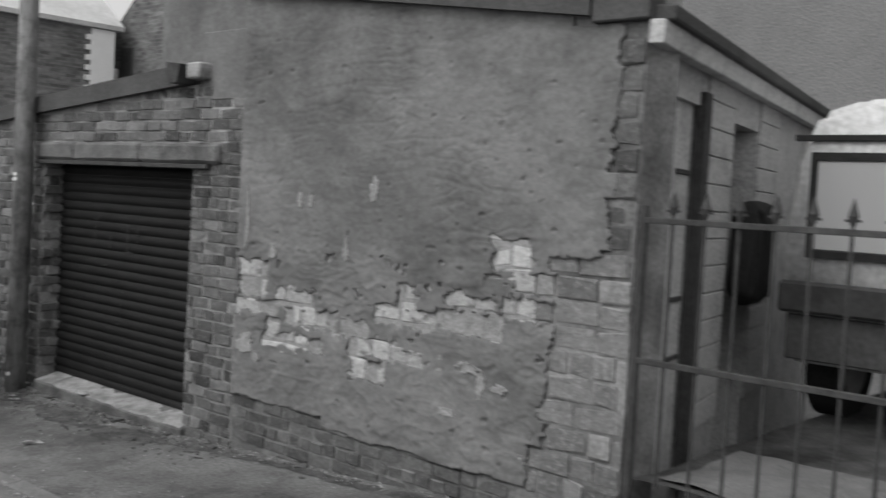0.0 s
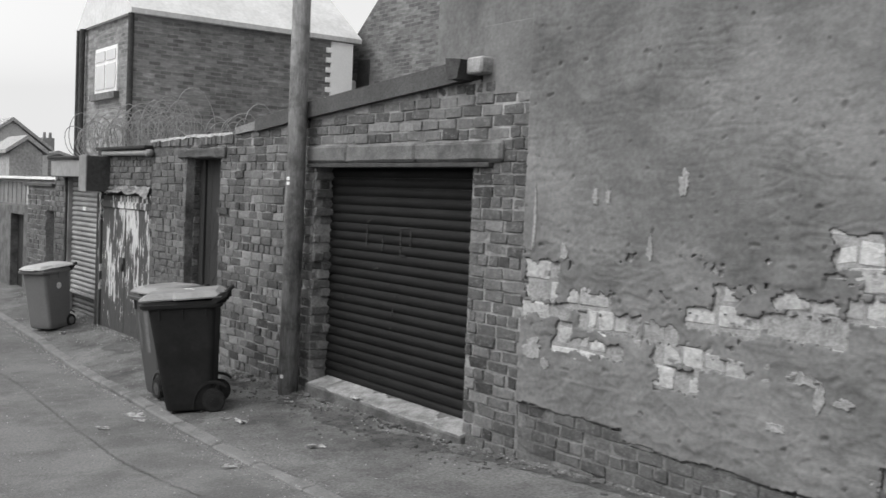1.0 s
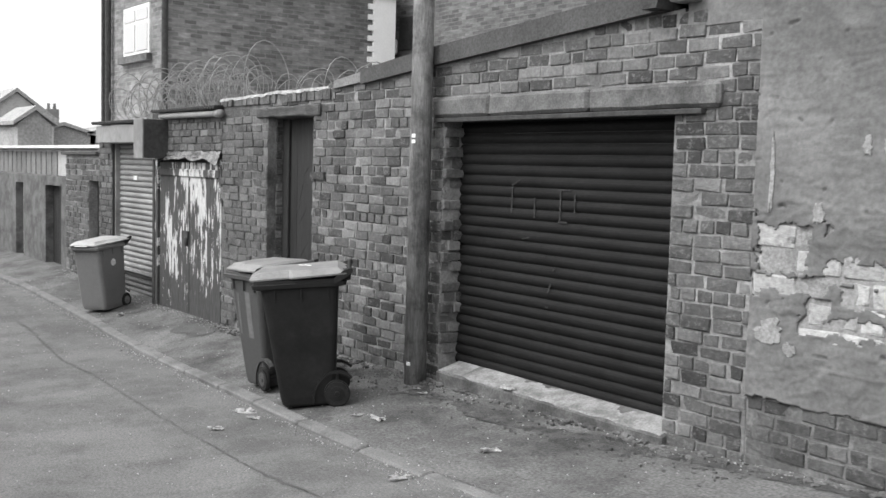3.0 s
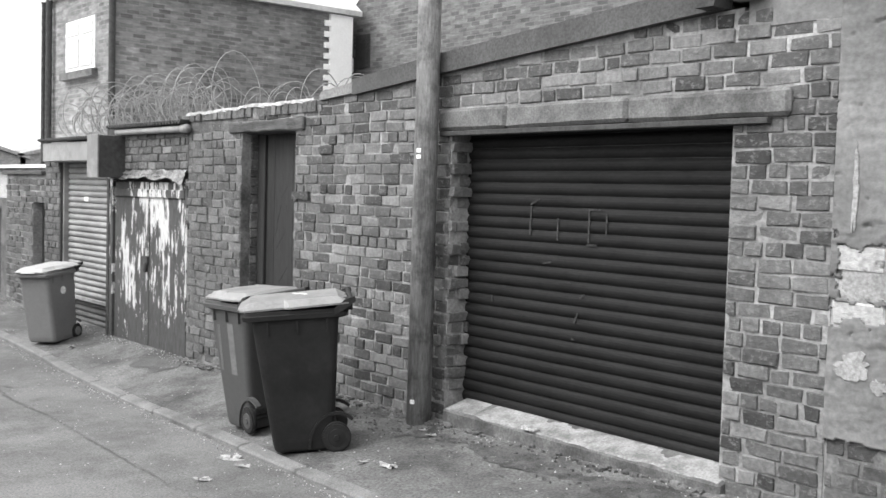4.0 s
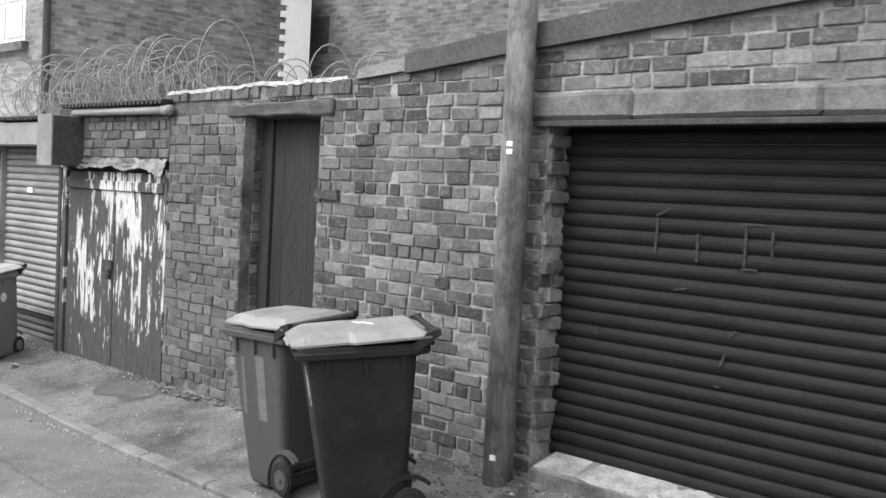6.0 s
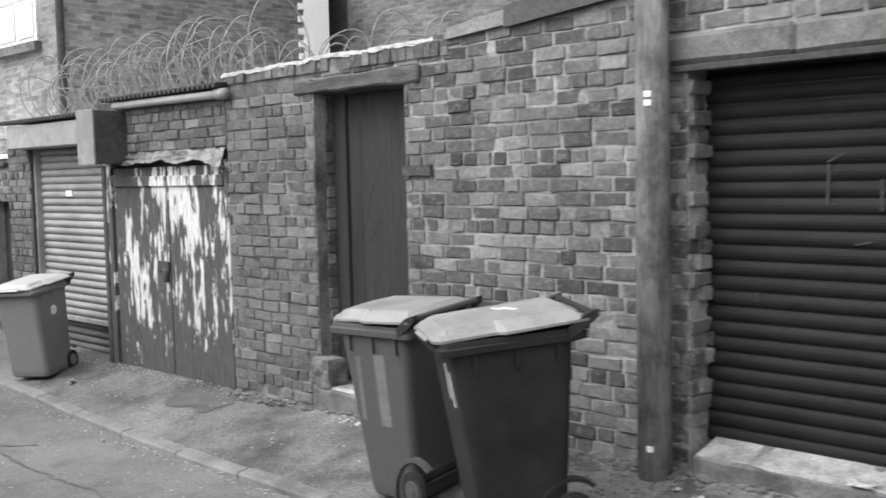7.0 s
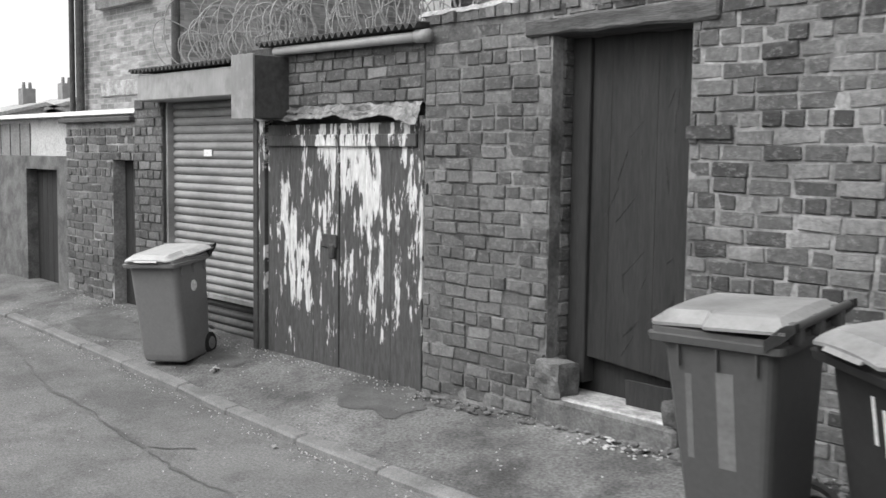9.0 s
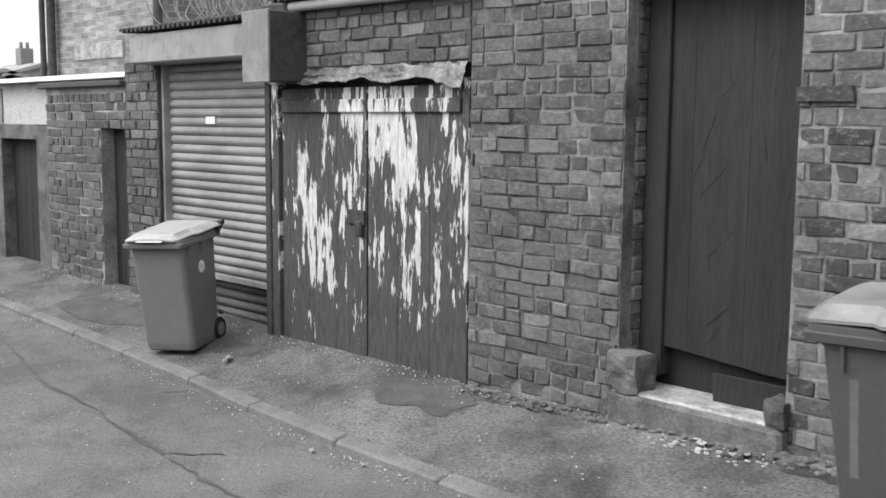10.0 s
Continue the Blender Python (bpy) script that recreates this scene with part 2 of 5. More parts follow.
PROFILE_X = (-70, -30, -20, -17.3, -14.9, -12.8, -11.5, -9.8, -8.5, -6.2, -5.0, -3.9, -2.3, 2.0, 12.0)
PROFILE_Z = (-0.45, -0.5, -0.52, -0.56, -0.61, -0.61, -0.575, -0.5, -0.475, -0.43, -0.36, -0.3, -0.15, 0.15, 0.8)
KERB_X = (-70, -22, -18.3, -16.5, -15.5, -14.4, -12.8, -10.9, -8.5, -7.2, -6.0, -4.0, -2.0, 2.0, 12.0)
KERB_Z = (-0.7, -0.68, -0.67, -0.725, -0.76, -0.8, -0.78, -0.715, -0.63, -0.58, -0.49, -0.39, -0.27, 0.05, 0.7)
WALL_Y = 4.06


def base(x):
    return float(np.interp(x, PROFILE_X, PROFILE_Z))


def kerb_y(x):
    """The kerb closes in on the wall as the lane runs on."""
    return 2.76 - 0.075 * (max(-14.8, min(-1.0, x)) + 7.88)


def ground_z(x, y):
    """The pavement falls from the wall to the kerb; the road lies one low, worn step below it and falls on."""
    ky, kz = kerb_y(x), float(np.interp(x, KERB_X, KERB_Z))
    if y > ky:
        return base(x) + (kz - base(x)) * max(0.0, min(1.0, (WALL_Y - y) / (WALL_Y - ky)))
    return kz - float(np.interp(x, (-9.0, -6.5), (0.042, 0.014))) - 0.035 * min(1.6, ky - y)


# ---- ground ----
def sheet(x0, x1, nx, y0, y1, ny, height, rough=0.0, edge=None):
    """A ground sheet; edge(x) may bend its near and far sides: (y0, y1) at x."""
    bm = bmesh.new()
    xs = [x0 + (x1 - x0) * k / nx for k in range(nx + 1)]
    sides = edge or (lambda x: (y0, y1))
    rows = [[bm.verts.new((x, y, height(x, y) + rough * noise.noise((x * 1.7, y * 1.7, 0)) + rough * 0.5 * noise.noise((x * 6, y * 6, 3)))) for y in np.linspace(*sides(x), ny + 1)] for x in xs]
    for a, b in zip(rows, rows[1:]):
        for k in range(ny):
            bm.faces.new((a[k], b[k], b[k + 1], a[k + 1]))
    return bm


setting("ground", sheet(-400, 400, 80, -400, 400, 80, lambda x, y: base(max(-70, min(12, x))) - 0.5), ASPHALT, "dull ground beyond the lane", "ground")
setting("road", sheet(-70, 12, 330, 0, 0, 28, ground_z, 0.012, lambda x: (-2.6, kerb_y(x) - 0.03)), ASPHALT, "patched grey asphalt back lane", "road", True)
setting("pavement", sheet(-70, 12, 400, 0, 0, 14, ground_z, 0.012, lambda x: (kerb_y(x) + 0.03, 4.4)), PAVING, "worn gritty pavement strip along the wall", "pavement", True)


# ---- brick walls ----
def brick_mesh(material, seed, length=0.224, height=0.0735, depth=0.1):
    random.seed(seed)
    bm = bmesh.new()
    box(bm, -length / 2, length / 2, 0, depth, -height / 2, height / 2, 0.0062, 0.0055)
    for v in bm.verts:
        v.co += Vector([random.uniform(-0.004, 0.004) for _ in range(3)])
    return mesh_of(bm, material)


SHAPES = {}


def shapes(material):
    if material.name not in SHAPES:
        SHAPES[material.name] = [brick_mesh(material, s) for s in range(10)]
    return SHAPES[material.name]


def lay(wall, x0, x1, z0, z1, holes=(), material=BRICK, course=0.083, seed=1, keep=None, m=None, rough=0.005, ground=True, size=0.226):
    """Bricks course by course, cut round the holes (x0, x1, z0, z1); keep(x, z) may leave some out."""
    rnd = random.Random(seed)
    meshes = shapes(material)
    row, z = 0, z0 + course / 2
    while z < z1 - 0.02:
        header_row = row % 5 == 3
        x = x0 - (0.06 if header_row else size * 0.52 * (row % 2)) - rnd.uniform(0, 0.03)
        ends = sorted((max(h[0], x0), min(h[1], x1)) for h in holes if h[2] < z < h[3] and h[1] > x0 and h[0] < x1)
        while x < x1:
            w = size * (0.495 if header_row or rnd.random() < 0.1 else rnd.uniform(0.88, 1.05))
            spans = [(max(x, x0), min(x + w, x1))]
            for a, b in ends:
                cut = []
                for s, e in spans:
                    if e > a and s < b:
                        cut += [q for q in ((s, a - 0.004), (b + 0.004, e)) if q[1] - q[0] > 0.03]
                    else:
                        cut.append((s, e))
                spans = cut
            for s, e in spans:
                mid = (s + e) / 2
                if e - s < 0.035 or (ground and z < base(mid) - 0.02) or (keep and not keep(mid, z)):
                    continue
                ob = bpy.data.objects.new("brick", rnd.choice(meshes))
                scene.collection.objects.link(ob)
                ob.parent = wall
                place = pose(mid + rnd.uniform(-0.002, 0.002), WALL_Y + rnd.uniform(-rough, rough), z + rnd.uniform(-0.004, 0.004), rnd.uniform(-1.2, 1.2), rnd.uniform(-1.3, 1.3), rnd.uniform(-0.8, 0.8))
                flip = 1 if rnd.random() < 0.5 else -1
                place = place @ Matrix.Diagonal(((e - s - 0.009) / 0.224 * flip, 1, course / 0.083, 1))
                ob.matrix_world = place if m is None else m @ place
            x += w + 0.01
        z += course
        row += 1


def backing(blocks, y0=WALL_Y + 0.009, y1=WALL_Y + 0.32):
    bm = bmesh.new()
    for x0, x1, z0, z1 in blocks:
        box(bm, x0, x1, y0, y1, z0, z1)
    return bm


SX0, SX1, STOP = -8.64, -6.245, 1.63     # the black shutter's opening
DX0, DX1, DTOP = -11.755, -10.785, 1.71  # the plank door's opening
GX0, GX1, GTOP = -14.95, -12.89, 1.25    # the double gate's opening
TX0, TX1, TTOP = -16.62, -14.98, 1.5     # the pale shutter's opening
NX0, NX1, NTOP = -17.7, -17.2, 0.89      # the narrow doorway

wall_garage = setting("wall_garage", backing([(-8.86, SX0, -1.2, 2.1), (SX0, SX1, STOP + 0.02, 2.1), (SX1, -5.62, -1.2, 2.22)]), MORTAR, "old brick wall round the shuttered garage", "wall")
wall_yard = setting("wall_yard", backing([(DX1, -8.864, -1.2, 1.98), (DX0, DX1, DTOP + 0.1, 1.9)]), MORTAR, "uneven old brick yard wall with crumbling mortar", "wall")
wall_jamb = setting("wall_jamb", backing([(GX1 + 0.004, DX0 - 0.002, -1.2, 1.88)]), MORTAR_MID, "sooty brick wall between the gate and the door", "wall")
wall_gate = setting("wall_gate", backing([(GX0 - 0.12, GX1 - 0.004, 1.36, 1.84)]), MORTAR_DARK, "short brick panel above the double gate", "wall")
wall_pier = setting("wall_pier", backing([(NX1, TX0, -1.2, 1.5)]), MORTAR_DARK, "brick pier beside the pale shutter", "wall")
wall_far = setting("wall_far", backing([(-18.86, NX0, -1.2, 1.3), (NX0, NX1 - 0.004, NTOP + 0.04, 1.3)]), MORTAR, "lower brick wall with a narrow doorway", "wall")


# ---- rendered gable ----
def gable_relief(x, z):
    """Hand-floated render: short broken ripples, hollows and pits."""
    where = max(0.0, min(1.0, 0.55 + 1.6 * noise.noise((x * 1.6, z * 2.0, 7)))) * (1.0 if z > 0.9 else 0.5)
    rip = noise.noise((x * 3.0 + 0.8 * noise.noise((x * 2, z * 3, 8)), z * 17 + 0.7 * noise.noise((x * 2.2, z * 1.5, 11)) + 0.4 * noise.noise((x * 8, z * 4, 12)), 0))
    groove = max(0.0, 1 - abs(rip) * 6)
    lump = noise.noise((x * 2.5, z * 2.5, 4)) * 0.012 + noise.noise((x * 12, z * 16, 2)) * 0.004
    pit = noise.noise((x * 17, z * 19, 15))
    low = max(0.0, min(1.0, (1.45 - z) / 0.4))
    scab = noise.noise((x * 3.1, z * 5.5, 21)) + 0.45 * noise.noise((x * 11, z * 15, 22))
    crease = noise.noise((x * 4.5, z * 9, 31))
    lump += low * (0.0035 * max(-1.0, min(1.0, scab * 7)) - 0.004 * max(0.0, 1 - abs(crease) * 14))
    return where * (0.0065 * groove - 0.002 * (1 - 2 * abs(rip))) + lump + (0.012 if pit > 0.62 else 0.0)


BLOCK_W, BLOCK_H = 0.3, 0.135


FLAKES = ((-5.57, -5.26, 0.72, 0.97), (-5.59, -5.12, 0.61, 0.7), (-5.14, -4.75, 0.69, 0.81), (-5.05, -4.52, 0.58, 0.69), (-5.26, -5.12, 0.4, 0.6), (-5.1, -4.62, 0.42, 0.5),
          (-4.5, -4.21, 0.58, 0.67), (-4.38, -3.98, 0.46, 0.57), (-4.35, -4.04, 0.31, 0.45), (-4.05, -3.72, 0.47, 0.54), (-4.14, -3.62, 0.69, 0.8), (-3.96, -3.8, 0.8, 0.95),
          (-3.62, -3.12, 0.71, 0.84), (-3.57, -3.2, 0.85, 0.93), (-3.12, -2.7, 0.84, 0.95), (-3.05, -2.5, 0.98, 1.09), (-3.22, -2.95, 1.11, 1.27), (-2.76, -2.5, 1.1, 1.2))


def bare(x, z):
    """Where the render is gone: corner quoins, brick plinth, and the flaked places between."""
    row = math.floor((z + 0.5) / BLOCK_H)
    frill = 0.6 * noise.noise((x * 9, z * 12, 6)) + 0.45 * noise.noise((x * 24, z * 28, 1))
    edge = 0.02 * noise.noise((x * 3, 0, 8)) - (0.0 if x < -4.6 else 0.07) + 0.2 * max(-0.4, noise.noise((math.floor(x / 0.23), math.floor(z / 0.083), 3)))
    if z < edge + 0.03 * noise.noise((math.floor(x / 0.23), 1, 3)) + 0.02 * frill:
        return True
    quoin = -2.46 if z > 1.2 else -2.78 - 0.14 * max(0.0, 0.8 - z)
    if x > quoin + 0.1 * noise.noise((row * 2.3, 0, 2)) + 0.06 * frill:
        return True
    chip = noise.noise((x * 6.5, z * 9, 41)) + 0.5 * noise.noise((x * 19, z * 23, 42)) - 2.2 * max(0.0, abs(z - 0.85 - 0.06 * (x + 4)) - 0.25)
    if chip > 0.55:
        return True
    return any(min(x - x0, x1 - x, 1.4 * (z - z0), 1.4 * (z1 - z)) > 0.075 * frill - 0.008 for x0, x1, z0, z1 in FLAKES)


def gable_sheet():
    bm = bmesh.new()
    nx, nz, x0, x1, z0, z1 = 330, 390, -5.62, -2.3, -0.5, 3.4
    grid = {}
    def vert(i, k):
        if (i, k) not in grid:
            x, z = x0 + (x1 - x0) * i / nx, z0 + (z1 - z0) * k / nz
            grid[i, k] = bm.verts.new((x, WALL_Y - 0.012 + gable_relief(x, z), z))
        return grid[i, k]
    for i in range(nx):
        for k in range(nz):
            x, z = x0 + (x1 - x0) * (i + 0.5) / nx, z0 + (z1 - z0) * (k + 0.5) / nz
            if (z > 2.42 and x > -2.75) or bare(x, z):
                continue
            bm.faces.new((vert(i, k), vert(i + 1, k), vert(i + 1, k + 1), vert(i, k + 1)))
    edge = bmesh.ops.extrude_face_region(bm, geom=list(bm.faces))
    bmesh.ops.translate(bm, vec=(0, 0.02, 0), verts=[g for g in edge["geom"] if isinstance(g, bmesh.types.BMVert)])
    return bm


wall_gable = setting("wall_gable", backing([(-5.616, -2.304, -1.0, 3.4)]), MORTAR, "tall gable wall in flaking cement render over brick", "wall")
part("render_coat", gable_sheet(), RENDER, wall_gable, "grey combed cement render, flaked off in patches", True)


# ---- garage: black roller shutter, lintel, sill, roof edge ----
def roller_shutter(name, label, x0, x1, y, z0, z1, pitch, depth, material):
    ob = thing(name, label, "roller shutter")
    count = round((z1 - z0) / pitch)
    bm = bmesh.new()
    pts = []
    for k in range(6):
        a = k / 5
        pts.append((y - depth * math.sin(math.pi * a) ** 0.8, 0.002 + (pitch - 0.006) * a))
    pts += [(y + 0.006, pitch - 0.004), (y + 0.006, 0.0)]
    prism(bm, pts, "x", x0, x1)
    slat_mesh = mesh_of(bm, material)
    for k in range(count):
        s = new("slat", slat_mesh)
        s.parent = ob
        s.location = (0, 0, z0 + k * pitch)
    bm = bmesh.new()
    box(bm, x0, x1, y + 0.008, y + 0.02, z0, z1)
    part("backing", bm, BOX_SIDE, ob)
    return ob


black_shutter = roller_shutter("roller_shutter", "black slatted steel roller shutter, closed, with chalk scribbles", SX0 - 0.04, SX1 + 0.04, WALL_Y + 0.19, -0.34, STOP + 0.08, 0.081, 0.015, SHUTTER)
for x, z, w, h, a in ((-7.97, 1.02, 0.014, 0.2, 2), (-7.93, 1.15, 0.1, 0.012, -25), (-7.71, 0.97, 0.014, 0.15, 0), (-7.39, 1.11, 0.14, 0.012, 0), (-7.43, 1.0, 0.014, 0.22, 0), (-7.4, 0.88, 0.09, 0.012, 0), (-7.28, 1.02, 0.012, 0.13, 0),
                      (-8.34, 0.45, 0.012, 0.05, 0), (-7.8, 0.74, 0.08, 0.01, -12), (-7.47, 0.54, 0.05, 0.01, -40), (-7.52, 0.39, 0.012, 0.08, 25), (-7.54, 0.25, 0.03, 0.012, 0), (-7.6, 0.62, 0.04, 0.01, 10)):
    bm = bmesh.new()
    box(bm, -w / 2, w / 2, -0.001, 0.001, -h / 2, h / 2, m=pose(x, WALL_Y + 0.172, z, 0, a))
    part("chalk_mark", bm, SCRATCH, black_shutter, "thin pale chalk bar")

bm = bmesh.new()
v = box(bm, -8.6, -6.2, WALL_Y - 0.05, WALL_Y + 0.3, -0.66, -0.375, 0.014)
for p in v:
    if p.co.z > -0.45:
        p.co.z += 0.09 * max(0.0, p.co.y - WALL_Y) / 0.3 + 0.008 * noise.noise(p.co * 5)
sill = setting("sill", bm, STONE, "worn concrete sill with a pale top under the shutter", "sill")
bm = bmesh.new()
v = box(bm, -8.585, -6.215, WALL_Y - 0.038, WALL_Y + 0.25, -0.385, -0.369, 0.006)
bmesh.ops.subdivide_edges(bm, edges=[e for e in bm.edges if abs(e.verts[0].co.x - e.verts[1].co.x) > 1], cuts=40)
for p in bm.verts:
    p.co.y += 0.02 * noise.noise((p.co.x * 5, 0, 7)) if p.co.y < WALL_Y else 0.0
    p.co.z += 0.085 * max(0.0, p.co.y - WALL_Y) / 0.3
part("worn_top", bm, PALE_STONE, sill, "pale worn top")

bm = bmesh.new()
for x0, x1 in ((-8.76, -8.05), (-8.046, -6.98), (-6.976, -5.88)):
    v = box(bm, x0, x1, WALL_Y - 0.035, WALL_Y + 0.2, STOP + 0.012, STOP + 0.165, 0.022, 0.005)
    bmesh.ops.subdivide_edges(bm, edges=list({e for p in v for e in p.link_edges if abs(e.verts[0].co.x - e.verts[1].co.x) > 0.3}), cuts=14)
for p in bm.verts:
    p.co += Vector((0, 0.012 * noise.noise(p.co * 4), 0.009 * noise.noise(p.co * 5 + Vector((3, 0, 0)))))
setting("lintel", bm, STONE, "rounded weathered stone lintel over the shutter", "lintel")


bm = bmesh.new()
box(bm, -8.72, -6.0, WALL_Y - 0.045, WALL_Y + 0.02, STOP - 0.026, STOP + 0.008, 0.004)
setting("lintel_strip", bm, RUST, "thin dark steel strip under the stone lintel", "trim")


def roof_edge(x):
    return float(np.interp(x, (-9.85, -8.8, -6.35, -5.9), (1.965, 2.055, 2.237, 2.26)))


bm = bmesh.new()
pts = [(-9.85, 1.965), (-8.8, 2.055), (-6.35, 2.237), (-6.38, 2.39), (-8.8, 2.2), (-9.85, 2.09)]
prism(bm, pts, "y", WALL_Y - 0.05, WALL_Y + 0.25)
setting("roof_edge_board", bm, FELT, "dark felted board along the sloping garage roof", "trim")
bm = bmesh.new()
prism(bm, [(-10.36, 1.95), (-9.86, 1.985), (-9.86, 2.075), (-10.34, 2.02)], "y", WALL_Y - 0.03, WALL_Y + 0.25)
setting("roof_edge_end", bm, GREY_BOARD, "pale grey slab at the low end of the roof edge", "trim")
bm = bmesh.new()
prism(bm, [(-9.85, 1.9), (-8.8, 2.0), (-5.62, 2.2), (-5.62, 2.3), (-8.8, 2.12), (-9.85, 1.99)], "y", WALL_Y + 0.26, WALL_Y + 5.0)
setting("garage_roof", bm, FELT, "low felted garage roof", "roof")
lamp = thing("security_light", "pale box light beside a dark bracket under the roof edge", "light")
bm = bmesh.new()
box(bm, -6.24, -6.06, WALL_Y - 0.1, WALL_Y + 0.02, 2.27, 2.39, 0.012)
part("housing", bm, PALE_STONE, lamp)
bm = bmesh.new()
prism(bm, [(-6.42, 2.24), (-6.3, 2.24), (-6.26, 2.38), (-6.45, 2.4)], "y", WALL_Y - 0.14, WALL_Y + 0.02)
part("bracket", bm, RUST, lamp)
bm = bmesh.new()
box(bm, -6.17, -5.62, WALL_Y + 0.0, WALL_Y + 0.3, 2.12, 2.62, 0.004)
box(bm, -6.9, -5.62, WALL_Y + 0.1, WALL_Y + 0.3, 2.3, 3.4, 0.004)

# the upper gable face beyond the brick edge
setting("wall_gable_edge", bm, RENDER, "smooth rendered edge of the gable above the garage", "wall")

# ---- timber pole ----
pole = thing("utility_pole", "weathered grey wooden utility pole against the wall", "pole")
bm = bmesh.new()
tube(bm, (-8.765, 3.925, -0.75), (-8.76, 3.93, 7.0), 0.092, 0.075, 20)
for v in bm.verts:
    v.co += Vector((0.006 * noise.noise(v.co * 3), 0.006 * noise.noise(v.co * 3 + Vector((9, 0, 0))), 0))
part("shaft", bm, WOOD_POLE, pole, smooth=True)
for z0, z1 in ((1.478, 1.508), (1.434, 1.464), (-0.345, -0.315)):
    bm = bmesh.new()
    box(bm, -0.018, 0.018, -0.0975, -0.094, z0, z1, m=pose(-8.765, 3.926, 0, 0, 0, 20))
    part("tag", bm, WHITE, pole, "small white number tag")

# ---- plank door ----
door = tagged(new("door_1"), "dark plank yard door, closed, in a brick opening", "door", kind="structure")
for k in range(5):
    bm = bmesh.new()
    a = DX0 + 0.13 + k * 0.164
    prism(bm, [(a, -0.185 - 0.07 * k / 5), (a + 0.1628, -0.185 - 0.07 * (k + 1) / 5 + random.uniform(-0.004, 0.004)), (a + 0.1628, DTOP), (a, DTOP)], "y", WALL_Y + 0.2 + 0.0015 * (k % 2), WALL_Y + 0.235)
    part("plank", bm, DARK_WOOD, door)
bm = bmesh.new()
box(bm, DX0 + 0.02, DX0 + 0.155, WALL_Y + 0.17, WALL_Y + 0.27, -0.35, DTOP, 0.006)
box(bm, DX1 - 0.03, DX1 + 0.02, WALL_Y + 0.17, WALL_Y + 0.27, -0.3, DTOP, 0.004)
part("frame", bm, DARK_WOOD, door)
# Added board: its dark colour makes the shade behind the door's gap.
bm = bmesh.new()
box(bm, DX0 + 0.02, DX1 - 0.02, WALL_Y + 0.28, WALL_Y + 0.31, -0.5, 1.0, 0.004)
part("gap_shade_board", bm, DARK_WOOD, door, "added dark board that gives the shade behind the gap under the door")
bm = bmesh.new()
box(bm, DX0 - 0.2, DX1 + 0.17, WALL_Y - 0.035, WALL_Y + 0.25, DTOP, DTOP + 0.1, 0.012, 0.008)
bmesh.ops.subdivide_edges(bm, edges=[e for e in bm.edges if abs(e.verts[0].co.x - e.verts[1].co.x) > 0.5], cuts=20)
for p in bm.verts:
    p.co += Vector((0, 0.02 * noise.noise(p.co * 7), 0.02 * noise.noise(p.co * 6 + Vector((2, 0, 0)))))
part("lintel", bm, LINTEL_WOOD, door, "rotten wooden lintel")
bm = bmesh.new()
box(bm, DX0 + 0.5, DX1 - 0.02, WALL_Y + 0.14, WALL_Y + 0.18, -0.42, -0.27, 0.004, 0.006)
part("patch_board", bm, DARK_WOOD, door, "loose board closing the gap under the door")
bm = bmesh.new()
box(bm, DX0 - 0.02, DX1 + 0.02, WALL_Y - 0.06, WALL_Y + 0.3, -0.7, -0.424, 0.02, 0.008)
doorstep = setting("doorstep", bm, STONE, "worn stone doorstep with a whitish top", "step")
bm = bmesh.new()
box(bm, DX0 + 0.0, DX1 - 0.0, WALL_Y - 0.045, WALL_Y + 0.28, -0.44, -0.412, 0.012, 0.006)
part("worn_top", bm, CRUST, doorstep, "whitish worn top")
for x0, x1, h in ((DX0 - 0.03, DX0 + 0.17, -0.21), (DX1 - 0.085, DX1 + 0.025, -0.3)):
    bm = bmesh.new()
    box(bm, x0, x1, WALL_Y - 0.06, WALL_Y + 0.12, -0.42, h)
    bmesh.ops.subdivide_edges(bm, edges=list(bm.edges), cuts=5, use_grid_fill=True)
    bmesh.ops.smooth_vert(bm, verts=list(bm.verts), factor=0.5, use_axis_x=True, use_axis_y=True, use_axis_z=True)
    for v in bm.verts:
        v.co += 0.022 * Vector((noise.noise(v.co * 13), noise.noise(v.co * 13 + Vector((5, 0, 0))), noise.noise(v.co * 13 + Vector((0, 9, 0)))))
    tagged(part("stone_block", bm, STONE), "rough stone block at the foot of the door jamb", "stone", "blocks at the doorstep")
rnd = random.Random(17)
for k in range(22):
    bm = bmesh.new()
    w = rnd.uniform(0.05, 0.22)
    box(bm, -0.0015, 0.0015, -0.001, 0.001, -w / 2, w / 2, m=pose(rnd.uniform(DX0 + 0.3, DX1 - 0.1), WALL_Y + 0.1985, rnd.uniform(-0.1, 1.4), 0, rnd.uniform(-15, 50)))
    part("scratch", bm, SCRATCH, door, "thin pale scratch")
# top of the yard wall: bricks on edge under a pale crust of mortar
rnd = random.Random(23)
x = GX1 + 0.01


def coping_top(x):
    return 1.94 + 0.035 * (x + 12.9) / 2.5 + 0.02 * noise.noise((x * 2.2, 0, 5))


